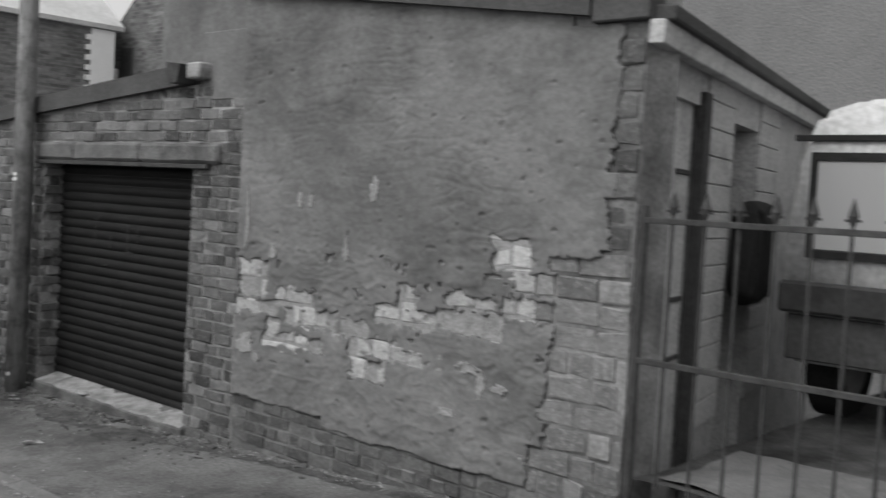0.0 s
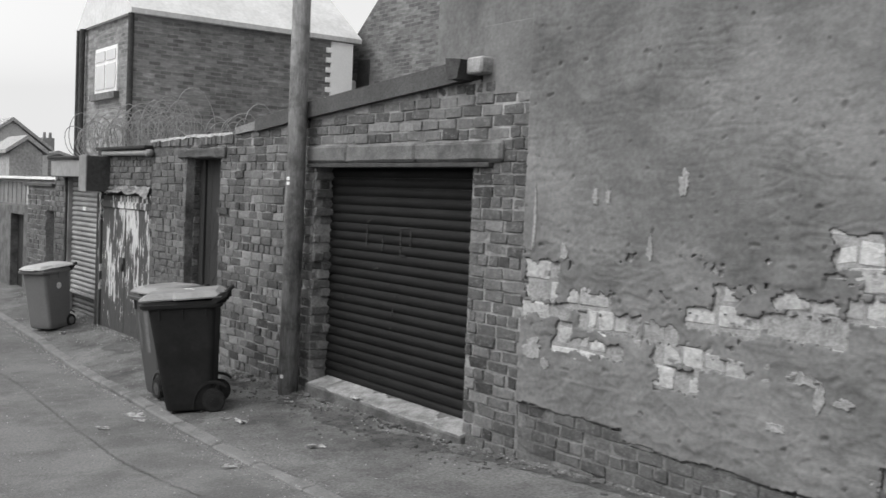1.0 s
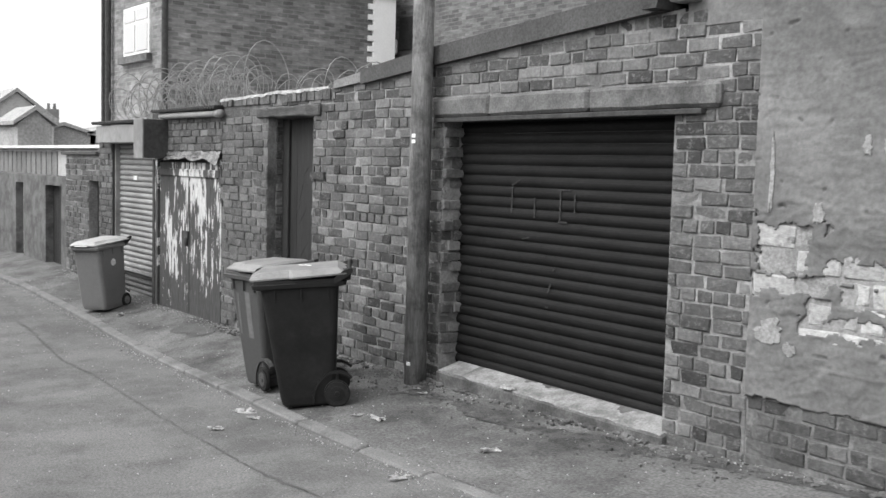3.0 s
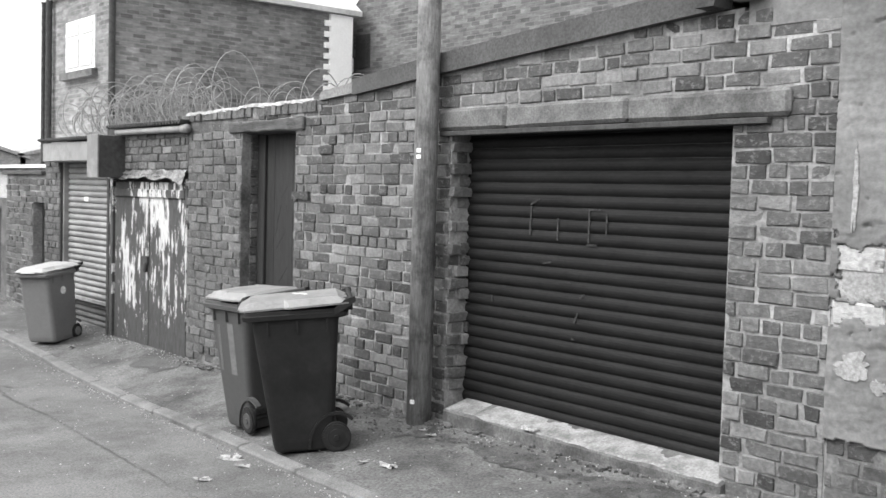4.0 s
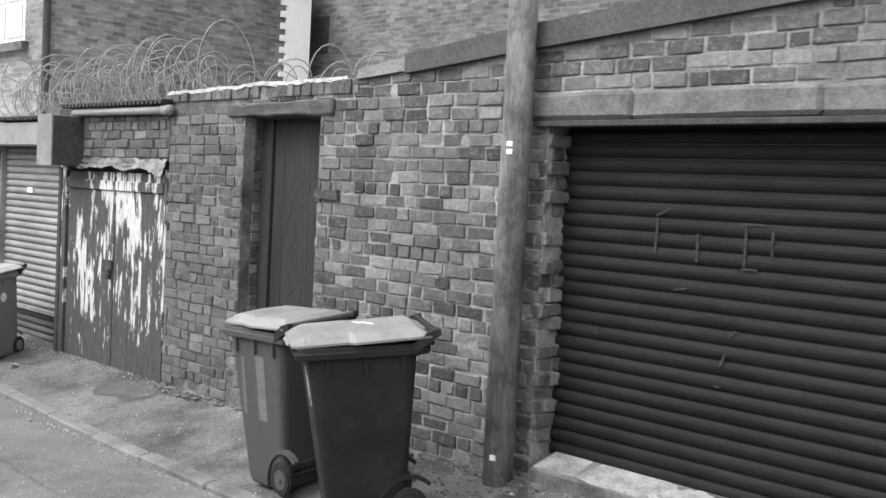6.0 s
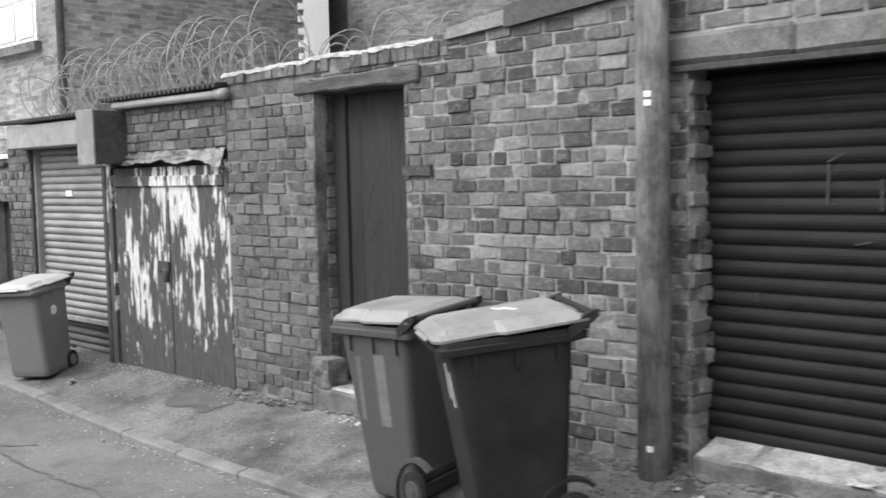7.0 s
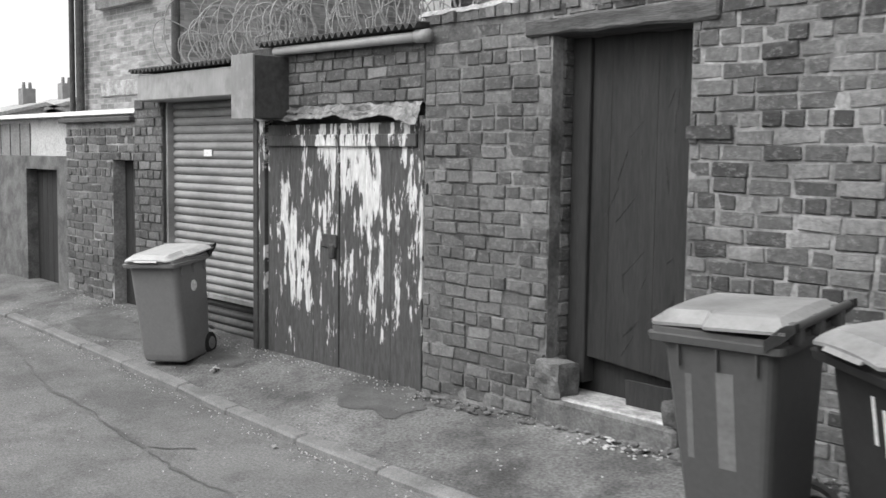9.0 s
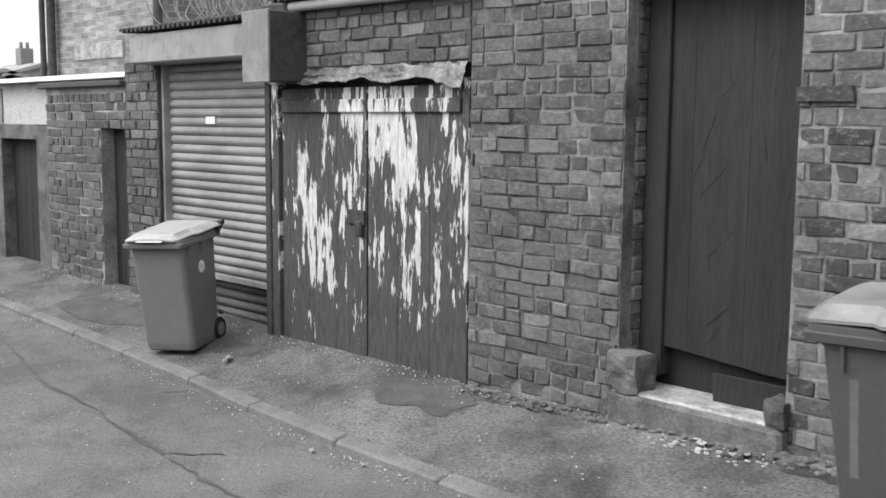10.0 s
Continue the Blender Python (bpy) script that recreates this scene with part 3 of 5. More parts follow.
while x < -10.42:
    w = rnd.uniform(0.062, 0.085)
    bm = bmesh.new()
    lean = rnd.uniform(-0.008, 0.008)
    prism(bm, [(x + 0.004, 1.86), (x + w - 0.004, 1.86), (x + w - 0.004 + lean, coping_top(x) - 0.012 + rnd.uniform(-0.012, 0.006)), (x + 0.004 + lean, coping_top(x) - 0.012 + rnd.uniform(-0.012, 0.006))], "y", WALL_Y - 0.012 + rnd.uniform(-0.014, 0.014), WALL_Y + 0.22)
    part("coping_brick", bm, BRICK_DARK, wall_yard)
    x += w
bm = bmesh.new()
rows = []
for k in range(91):
    x = GX1 - 0.02 + 2.5 * k / 90
    z = coping_top(x)
    lip = -0.015 + 0.03 * noise.noise((x * 6, 0, 1))
    rows.append([bm.verts.new(p) for p in ((x, WALL_Y + lip, z - 0.022 + 0.014 * noise.noise((x * 13, 0, 2))), (x, WALL_Y + lip + 0.02, z + 0.012 + 0.012 * noise.noise((x * 17, 0, 3))), (x, WALL_Y + 0.14, z + 0.022 + 0.015 * noise.noise((x * 8, 0, 4))), (x, WALL_Y + 0.31, z), (x, WALL_Y + 0.31, z - 0.06))])
for a, b in zip(rows, rows[1:]):
    for k in range(5):
        bm.faces.new((a[k], b[k], b[(k + 1) % 5], a[(k + 1) % 5]))
bm.faces.new(rows[0]), bm.faces.new(rows[-1])
part("coping_crust", bm, CRUST, wall_yard, "crumbling whitish mortar crust")

# ---- double gate ----
gate = tagged(new("gate_1"), "double wooden gate, closed, with peeling white paint", "gate", kind="structure")
mid = -13.877
for a, b in ((GX0 + 0.1, mid - 0.008), (mid + 0.008, GX1 - 0.07)):
    n = 3
    w = (b - a) / n
    for k in range(n):
        bm = bmesh.new()
        box(bm, a + k * w, a + (k + 1) * w - 0.002, WALL_Y + 0.03, WALL_Y + 0.06, -0.63, GTOP - 0.02, 0.003)
        part("board", bm, PEEL, gate)
    bm = bmesh.new()
    box(bm, a + 0.02, b - 0.02, WALL_Y + 0.005, WALL_Y + 0.03, 1.06, 1.15, 0.006)
    part("rail", bm, PEEL, gate)
bm = bmesh.new()
for x0, x1 in ((GX0, GX0 + 0.09), (GX1 - 0.06, GX1 - 0.005)):
    box(bm, x0, x1, WALL_Y, WALL_Y + 0.1, -0.66, GTOP + 0.02, 0.005)
part("frame", bm, PEEL, gate)
bm = bmesh.new()
box(bm, mid - 0.2, mid - 0.015, WALL_Y + 0.008, WALL_Y + 0.03, 0.3, 0.4, 0.006)
box(bm, mid - 0.09, mid - 0.03, WALL_Y - 0.01, WALL_Y + 0.03, 0.22, 0.33, 0.01)
part("lock", bm, RUST, gate, "rusty hasp and padlock")


def flashing():
    """A torn strip of lead dressed over the gate head."""
    bm = bmesh.new()
    nx, rows = 60, []
    for i in range(nx + 1):
        x = GX0 - 0.05 + (GX1 - GX0 + 0.03) * i / nx
        r = []
        for k in range(6):
            u = k / 5
            y = WALL_Y + 0.01 - 0.07 * u + 0.03 * noise.noise((x * 6, u * 4, 1)) + 0.015 * noise.noise((x * 25, u * 9, 8))
            z = 1.365 - 0.1 * u + 0.035 * u * noise.noise((x * 3.5, 0, 5)) + 0.022 * noise.noise((x * 9, u * 4, 2)) + 0.012 * noise.noise((x * 30, u * 9, 6)) - 0.05 * u * max(0, (i / nx - 0.85) / 0.15)
            r.append(bm.verts.new((x, y, z)))
        rows.append(r)
    for a, b in zip(rows, rows[1:]):
        for k in range(5):
            bm.faces.new((a[k], b[k], b[k + 1], a[k + 1]))
    edge = bmesh.ops.extrude_face_region(bm, geom=list(bm.faces))
    bmesh.ops.translate(bm, vec=(0, 0, 0.006), verts=[g for g in edge["geom"] if isinstance(g, bmesh.types.BMVert)])
    return bm


tagged(part("flashing", flashing(), LEAD), "crumpled torn lead flashing over the gate head", "flashing", kind="structure")
bm = bmesh.new()
box(bm, GX0, GX1, WALL_Y + 0.08, WALL_Y + 0.3, GTOP - 0.05, 1.36)
setting("gate_head", bm, BOX_SIDE, "dark beam over the double gate", "beam")
gutter = thing("gutter_pipe", "grey pipe under the corrugated roof edge", "pipe")
bm = bmesh.new()
tube(bm, (-14.6, WALL_Y - 0.06, 1.795), (-12.86, WALL_Y - 0.06, 1.785), 0.035)
part("tube", bm, GALV, gutter, smooth=True)
bm = bmesh.new()
tube(bm, (-12.9, WALL_Y - 0.06, 1.785), (-12.78, WALL_Y - 0.06, 1.785), 0.045)
part("end_socket", bm, PALE_METAL, gutter, smooth=True)

# ---- pale shutter with its hood ----
pale_shutter = roller_shutter("roller_shutter", "pale grey slatted steel roller shutter, nearly closed", TX0, TX1, WALL_Y + 0.12, -0.25, TTOP, 0.075, 0.022, GALV)
bm = bmesh.new()
box(bm, TX0 + 0.01, TX1 - 0.01, WALL_Y + 0.07, WALL_Y + 0.12, -0.3, -0.252, 0.005)
part("bottom_bar", bm, PALE_METAL, pale_shutter, "pale bottom bar")
roller_shutter("slatted_panel", "dark slatted panel under the shutter", TX0, TX1, WALL_Y + 0.16, base(-16) - 0.02, -0.29, 0.075, 0.022, BOX_LOW)
hood = thing("shutter_hood", "pale sheet-metal shutter hood with a dark box end", "shutter hood")
bm = bmesh.new()
box(bm, -16.71, -14.83, WALL_Y - 0.2, WALL_Y + 0.2, 1.465, 1.7, 0.01)
part("cover", bm, PALE_METAL, hood)
bm = bmesh.new()
box(bm, -14.82, -14.5, WALL_Y - 0.33, WALL_Y - 0.31, 1.265, 1.76, 0.004)
part("front_plate", bm, PALE_METAL, hood)
bm = bmesh.new()
box(bm, -14.81, -14.505, WALL_Y - 0.308, WALL_Y + 0.005, 1.275, 1.75, 0.004)
part("box", bm, BOX_SIDE, hood)
for x, name in ((TX0, "guide_rail"), (TX1, "guide_rail")):
    bm = bmesh.new()
    box(bm, x - 0.03, x + 0.03, WALL_Y + 0.04, WALL_Y + 0.14, -0.68, TTOP, 0.004)
    part("guide_rail", bm, GALV, hood)
bm = bmesh.new()
box(bm, -15.02, GX0 - 0.004, WALL_Y - 0.01, WALL_Y + 0.1, -0.68, 1.3, 0.006)
part("post", bm, RUST, hood, "dark post between the shutter and the gate")


def corrugated(x0, x1, y0, y1, z0, z1, wave=0.075, amp=0.018):
    bm = bmesh.new()
    n = int((x1 - x0) / wave * 8)
    a, b = [], []
    for i in range(n + 1):
        x = x0 + (x1 - x0) * i / n
        d = amp * math.sin(2 * math.pi * (x - x0) / wave)
        a.append(bm.verts.new((x, y0, z0 + d)))
        b.append(bm.verts.new((x, y1, z1 + d)))
    for k in range(n):
        bm.faces.new((a[k], a[k + 1], b[k + 1], b[k]))
    edge = bmesh.ops.extrude_face_region(bm, geom=list(bm.faces))
    bmesh.ops.translate(bm, vec=(0, 0, 0.008), verts=[g for g in edge["geom"] if isinstance(g, bmesh.types.BMVert)])
    return bm


setting("roof_sheet_1", corrugated(-16.8, -14.85, WALL_Y - 0.24, 6.6, 1.735, 1.9), FELT, "dark corrugated roof sheet over the shutter", "roof")
setting("roof_sheet_2", corrugated(-14.8, -12.83, WALL_Y - 0.12, 6.6, 1.85, 2.0), FELT, "dark corrugated roof sheet over the gate", "roof")


# ---- razor wire along the roofs ----
def coil(x0, x1, y, z, r, turns, seed):
    rnd = random.Random(seed)
    cu = bpy.data.curves.new("wire", "CURVE")
    cu.dimensions, cu.bevel_depth, cu.bevel_resolution = "3D", 0.006, 1
    sp = cu.splines.new("POLY")
    n = turns * 22
    sp.points.add(n)
    ph = [rnd.uniform(0, 6) for _ in range(4)]
    for i in range(n + 1):
        a = 2 * math.pi * i / 22
        u = i / n
        rr = 1.05 * r * (1 + 0.35 * math.sin(u * 21 + ph[0]) + 0.22 * math.sin(a * 0.37 + ph[1]) + 0.1 * math.sin(a * 2.3 + ph[3]))
        x = x0 + (x1 - x0) * u + 0.12 * math.sin(a * 0.21 + ph[2]) + 0.1 * math.cos(a)
        sp.points[i].co = (x, y + rr * math.cos(a) * 0.7, z + rr + rr * math.sin(a), 1)
    cu.materials.append(WIRE)
    return cu


for x0, x1, y, z, r, turns, seed in ((-16.7, -14.6, 4.3, 1.78, 0.2, 24, 1), (-16.5, -14.0, 4.7, 1.82, 0.24, 24, 4), (-15.0, -12.9, 4.6, 1.87, 0.23, 26, 2), (-13.4, -10.9, 5.1, 1.82, 0.19, 18, 3)):
    tagged(new("razor_wire", coil(x0, x1, y, z, r, turns, seed)), "loose coil of rusty razor wire on the roof", "razor wire", "wire coils on the roofs")


# ---- wheelie bins ----
def ring(w, d, r, n=5):
    out = []
    for cx, cy, a0 in ((w - r, d - r, 0), (-w + r, d - r, 90), (-w + r, -d + r, 180), (w - r, -d + r, 270)):
        for k in range(n):
            a = radians(a0 + 90 * k / (n - 1))
            out.append((cx + r * math.cos(a), cy + r * math.sin(a)))
    return out


def loft(bm, levels, cap=True):
    rows = [[bm.verts.new((x, y + dy, z)) for x, y in ring(w, d, r)] for w, d, r, z, dy in levels]
    for a, b in zip(rows, rows[1:]):
        for k in range(len(a)):
            bm.faces.new((a[k - 1], a[k], b[k], b[k - 1]))
    if cap:
        bm.faces.new(rows[0]), bm.faces.new(rows[-1])


def lid_mesh():
    """A shallow lid: a raised plateau with a long rib down each side, and a notch in both edges near the front."""
    bm = bmesh.new()
    nx, ny, rows = 16, 22, []
    for k in range(ny + 1):
        y = -0.38 + 0.73 * k / ny
        half = 0.305 if y > -0.08 else 0.268
        half -= 0.045 * max(0.0, (-0.33 - y) / 0.05) ** 2
        r = []
        for i in range(nx + 1):
            u = 2 * i / nx - 1
            x = half * u
            inside = min(half - abs(x), y + 0.38, 0.35 - y)
            z = 0.957 + 0.03 * min(1.0, max(0.0, (inside - 0.012) / 0.05)) + 0.012 * (1 - u * u) + 0.026 * (y + 0.38) / 0.73
            z += 0.007 * math.exp(-((abs(x) - 0.2) / 0.012) ** 2) * (1.0 if -0.3 < y < 0.28 else 0.0)
            r.append(bm.verts.new((x, y, z)))
        rows.append(r)
    for a, b in zip(rows, rows[1:]):
        for i in range(nx):
            bm.faces.new((a[i], a[i + 1], b[i + 1], b[i]))
    edge = bmesh.ops.extrude_face_region(bm, geom=list(bm.faces))
    bmesh.ops.translate(bm, vec=(0, 0, -0.012), verts=[g for g in edge["geom"] if isinstance(g, bmesh.types.BMVert)])
    return bm


def wheelie_bin(label, m, body_mat, lid_mat, foot=1.0, group="wheelie bins in the lane"):
    ob = thing("wheelie_bin", label, "wheelie bin", group)
    bm = bmesh.new()
    loft(bm, [(0.205 * foot, 0.19 * foot, 0.05, 0.015, 0.0), (0.215 * foot, 0.2 * foot, 0.05, 0.03, 0.0), (0.222 * foot, 0.21 * foot, 0.05, 0.08, 0.0), (0.265, 0.29, 0.055, 0.86, -0.01), (0.272, 0.3, 0.05, 0.9, -0.01)])
    body = part("body", bm, body_mat, ob)
    for side in (-1, 1):
        for y in (-0.2, 0.0, 0.2):
            bm = bmesh.new()
            box(bm, min(side * 0.25, side * 0.285), max(side * 0.25, side * 0.285), y - 0.006, y + 0.006, 0.8, 0.89)
            part("rib", bm, body_mat, body)
    bm = bmesh.new()
    loft(bm, [(0.278, 0.315, 0.045, 0.882, -0.01), (0.297, 0.352, 0.04, 0.892, -0.01), (0.3, 0.358, 0.04, 0.92, -0.01), (0.287, 0.342, 0.04, 0.924, -0.01), (0.285, 0.34, 0.04, 0.944, -0.01)])
    part("rim", bm, body_mat, ob)
    lid = part("lid", lid_mesh(), lid_mat, ob)
    bm = bmesh.new()
    prism(bm, [(-0.395, 0.945), (-0.3, 0.955), (-0.28, 0.985), (-0.37, 0.968)], "x", -0.13, 0.13)
    part("grip", bm, lid_mat, lid)
    bm = bmesh.new()
    tube(bm, (-0.3, 0.372, 0.995), (0.3, 0.372, 0.995), 0.017, seg=12)
    for x in (-0.2, 0.0, 0.2):
        box(bm, x - 0.022, x + 0.022, 0.3, 0.38, 0.92, 1.0, 0.006)
    part("handle", bm, body_mat, ob, smooth=False)
    for x in (-0.285, 0.285):
        bm = bmesh.new()
        prism(bm, [(0.25, 0.9), (0.33, 0.94), (0.4, 0.985), (0.395, 1.015), (0.33, 1.0), (0.25, 0.945)], "x", x - 0.02, x + 0.02)
        part("hinge_arm", bm, RUBBER, ob)
    bm = bmesh.new()
    tube(bm, (-0.26, 0.225, 0.1), (0.26, 0.225, 0.1), 0.012)
    box(bm, -0.2, 0.2, 0.17, 0.235, 0.12, 0.17, 0.01)
    part("axle", bm, RUST, ob)
    for side in (-1, 1):
        bm = bmesh.new()
        tube(bm, (side * 0.225, 0.225, 0.1), (side * 0.27, 0.225, 0.1), 0.1, seg=28)
        bmesh.ops.bevel(bm, geom=[e for e in bm.edges if abs(e.verts[0].co.x - e.verts[1].co.x) < 1e-4], offset=0.012, segments=2, affect="EDGES")
        wheel = part("wheel", bm, RUBBER, ob)
        bm = bmesh.new()
        tube(bm, (side * 0.262, 0.225, 0.1), (side * 0.274, 0.225, 0.1), 0.062, 0.056, 20)
        tube(bm, (side * 0.27, 0.225, 0.1), (side * 0.282, 0.225, 0.1), 0.022, 0.018, 14)
        part("hub", bm, body_mat, wheel)
        bm = bmesh.new()
        n = 14
        outer = [(0.225 + 0.195 * math.cos(math.pi * k / n), 0.03 + 0.235 * math.sin(math.pi * k / n)) for k in range(4, n + 1)]
        inner = [(0.225 + 0.178 * math.cos(math.pi * k / n), 0.03 + 0.215 * math.sin(math.pi * k / n)) for k in range(n, 3, -1)]
        prism(bm, outer + inner, "x", min(side * 0.2, side * 0.243), max(side * 0.2, side * 0.243))
        part("wheel_arch", bm, body_mat, ob)
    ob.matrix_world = m
    return ob


def daub(bin_ob, strokes, material, on_side=False):
    """Bars of paint on the front or on one side of a bin: (along, z, width, height)."""
    for a, z, w, h in strokes:
        bm = bmesh.new()
        if on_side:
            box(bm, -0.004, 0.0015, a - w / 2, a + w / 2, -h / 2, h / 2, m=pose(0.222 + 0.043 * (z - 0.08) / 0.78, 0, z, 0, 3.1))
        else:
            box(bm, a - w / 2, a + w / 2, -0.0015, 0.004, -h / 2, h / 2, m=pose(0, -0.21 - 0.09 * (z - 0.08) / 0.78, z, 6.6))
        part("painted_bar", bm, material, bin_ob, "pale sprayed paint bar")


def stood(x, y, turn, lean, width, depth, height):
    """A pose on the sloping pavement."""
    return pose(x, y, ground_z(x, y) + 0.006, lean) @ pose(0, 0, 0, 0, 0, turn) @ Matrix.Diagonal((width, depth, height, 1))


bin_dark = wheelie_bin("dark wheelie bin with a pale scuffed lid", stood(-9.0, 3.09, -31, 5, 0.84, 1.0, 1.06), DARK_BIN, BIN_LID)
bin_grey = wheelie_bin("grey wheelie bin with sprayed bars on its side", stood(-9.84, 3.23, -85, 5, 0.93, 0.83, 1.04), GREY_BIN, BIN_LID)
bin_far = wheelie_bin("grey wheelie bin with a pale lid beside the shutter", stood(-15.4, 3.56, 29, 5, 0.82, 0.84, 0.905), PALE_BIN, PALE_LID, 1.13)
daub(bin_grey, [(-0.16, 0.6, 0.035, 0.34), (0.03, 0.6, 0.09, 0.38)], PAINT, True)
daub(bin_dark, [(0.04, 0.74, 0.022, 0.16), (0.11, 0.71, 0.022, 0.16)], WHITE)
for x, y, w in ((-0.02, 0.05, 0.1), (-0.06, 0.0, 0.07)):
    bm = bmesh.new()
    box(bm, -w / 2, w / 2, -0.008, 0.008, 0, 0.004, m=pose(x, y, 1.0135, 2, 0, 30))
    part("painted_bar", bm, WHITE, bin_dark, "white paint daub on the lid")
bm = bmesh.new()
bmesh.ops.create_cone(bm, cap_ends=True, segments=20, radius1=0.052, radius2=0.05, depth=0.008, matrix=pose(0, 0, 0, 0, 90))
part("sticker", bm, WHITE, bin_far, "round white sticker").matrix_local = pose(0.262, 0.0, 0.68, 0, 1)

# ---- far end of the lane ----
bm = bmesh.new()
box(bm, -18.92, NX1 + 0.02, WALL_Y - 0.06, WALL_Y + 0.35, 1.3, 1.35, 0.008)
part("coping", bm, FELT, wall_far, "dark slab coping")


def plank_door(name, x0, x1, z1, label, wood=DARK_WOOD):
    d = tagged(new(name), label, "door", kind="structure")
    n = max(3, round((x1 - x0) / 0.16))
    for k in range(n):
        bm = bmesh.new()
        w = (x1 - x0) / n
        box(bm, x0 + k * w, x0 + (k + 1) * w - 0.005, WALL_Y + 0.14, WALL_Y + 0.17, base(x0) - 0.02, z1, 0.004)
        part("plank", bm, wood, d)
    return d


plank_door("door_2", NX0, NX1, NTOP + 0.05, "narrow dark plank door, closed")
FX0, FX1 = -20.05, -19.14
wall_end = setting("wall_end", backing([(FX1, -18.864, -1.2, 0.93), (FX0, FX1, 0.79, 0.94), (-21.45, FX0, -1.2, 0.94), (-22.0, -21.45, 0.79, 0.94), (-60, -22.0, -1.2, 0.94)]), STONE, "stained rendered yard wall at the end of the lane", "wall")
plank_door("door_3", FX0, FX1, 0.79, "old dark plank door with flaked paint, closed")
plank_door("door_4", -22.0, -21.45, 0.79, "pale weathered yard door, closed", PALE_BLOCK)


def shed(x0, x1, y0, y1, z0, z1):
    ob = thing("shed", "low white corrugated shed behind the yard wall", "shed")
    bm = bmesh.new()
    box(bm, x0, x1, y0, y1, z0, z1)
    part("wall", bm, PALE_BLOCK, ob)
    k = x0 + 0.1
    while k < x1 - 4.5:
        bm = bmesh.new()
        box(bm, k, k + 0.3, y0 - 0.02, y0 - 0.004, z0 + 0.05, z1 - 0.06, 0.004)
        part("panel", bm, GREY_BOARD, ob)
        k += 0.36
    bm = bmesh.new()
    box(bm, x0 - 0.2, x1 + 0.2, y0 - 0.15, y1, z1, z1 + 0.05)
    part("roof", bm, WHITE, ob)


shed(-27.0, -17.3, 4.7, 7.5, 0.3, 1.42)


# ---- houses behind ----
def sash(parent, x0, x1, y, z0, z1, axis_y=True):
    w = bmesh.new()
    box(w, x0, x1, y - 0.03, y + 0.05, z0, z1)
    frame_ob = part("window", w, WHITE, parent, "white-framed window")
    h = (z1 - z0)
    for a, b, c, d in ((x0 + 0.08, (x0 + x1) / 2 - 0.04, z0 + 0.08, z0 + h * 0.62), ((x0 + x1) / 2 + 0.04, x1 - 0.08, z0 + 0.08, z0 + h * 0.62), (x0 + 0.08, (x0 + x1) / 2 - 0.04, z0 + h * 0.7, z1 - 0.08), ((x0 + x1) / 2 + 0.04, x1 - 0.08, z0 + h * 0.7, z1 - 0.08)):
        bm = bmesh.new()
        box(bm, a, b, y - 0.045, y - 0.034, c, d)
        part("pane", bm, GLASS, frame_ob)
    bm = bmesh.new()
    box(bm, x0 - 0.1, x1 + 0.1, y - 0.12, y + 0.02, z0 - 0.14, z0 - 0.004)
    part("sill", bm, STONE, frame_ob)


def far_courses(name, k=1.0):
    """Brickwork of a house too far off to tell its bricks apart."""
    m, n, l, b = mat_base(name, 0.95)
    g, sep, com, t = n.new("ShaderNodeNewGeometry"), n.new("ShaderNodeSeparateXYZ"), n.new("ShaderNodeCombineXYZ"), n.new("ShaderNodeTexBrick")
    ad = n.new("ShaderNodeMath")
    l.new(g.outputs["Position"], sep.inputs[0])
    l.new(sep.outputs[0], ad.inputs[0])
    l.new(sep.outputs[1], ad.inputs[1])
    l.new(ad.outputs[0], com.inputs[0])
    l.new(sep.outputs[2], com.inputs[1])
    l.new(com.outputs[0], t.inputs["Vector"])
    t.inputs["Scale"].default_value, t.inputs["Brick Width"].default_value, t.inputs["Row Height"].default_value = 1.0, 0.24, 0.083
    t.inputs["Mortar Size"].default_value = 0.008
    for key, v in (("Color1", 0.1), ("Color2", 0.2), ("Mortar", 0.18)):
        t.inputs[key].default_value = (v * k, v * k, v * k, 1)
    t1, t2 = noise_node(n, l, 0.9, 6, (1, 1, 1), 0.7), noise_node(n, l, 6, 6, (0.6, 0.6, 3.0), 0.72)
    r1, r2 = ramp(n, ((0.3, 1.25), (0.7, 0.7))), ramp(n, ((0.3, 0.6), (0.55, 1.0), (0.75, 1.5)))
    l.new(t1.outputs[0], r1.inputs[0])
    l.new(t2.outputs[0], r2.inputs[0])
    c = mix(n, l, "MULTIPLY", 1.0, mix(n, l, "MULTIPLY", 1.0, t.outputs[0], r1.outputs[0]), r2.outputs[0])
    l.new(c, b.inputs["Base Color"])
    bump(n, l, b, t2.outputs[0], 0.5, 0.02)
    return m


FAR = far_courses("house_brick", 1.25)
FAR_SOOTY = far_courses("sooty_house_brick", 0.85)
house = thing("house", "sooty brick house wing with a pale slate roof", "house", "terrace houses")
HX, HY, EAVE = -20.87, 6.5, 4.8
bm = bmesh.new()
box(bm, HX - 3.45, HX, HY, HY + 5.0, -1.2, EAVE)
part("wall", bm, FAR, house)
bm = bmesh.new()
prism(bm, [(HX - 3.6, EAVE), (HX + 0.13, EAVE), (HX + 0.13, EAVE + 0.1), (HX - 1.75, EAVE + 1.45)], "y", HY - 0.1, HY + 5.2)
part("roof", bm, SLATE, house)
sash(house, HX - 2.33, HX - 0.87, HY, 3.31, 4.28)
bm = bmesh.new()
tube(bm, (HX - 3.08, HY - 0.1, -1.0), (HX - 3.08, HY - 0.1, EAVE), 0.065)
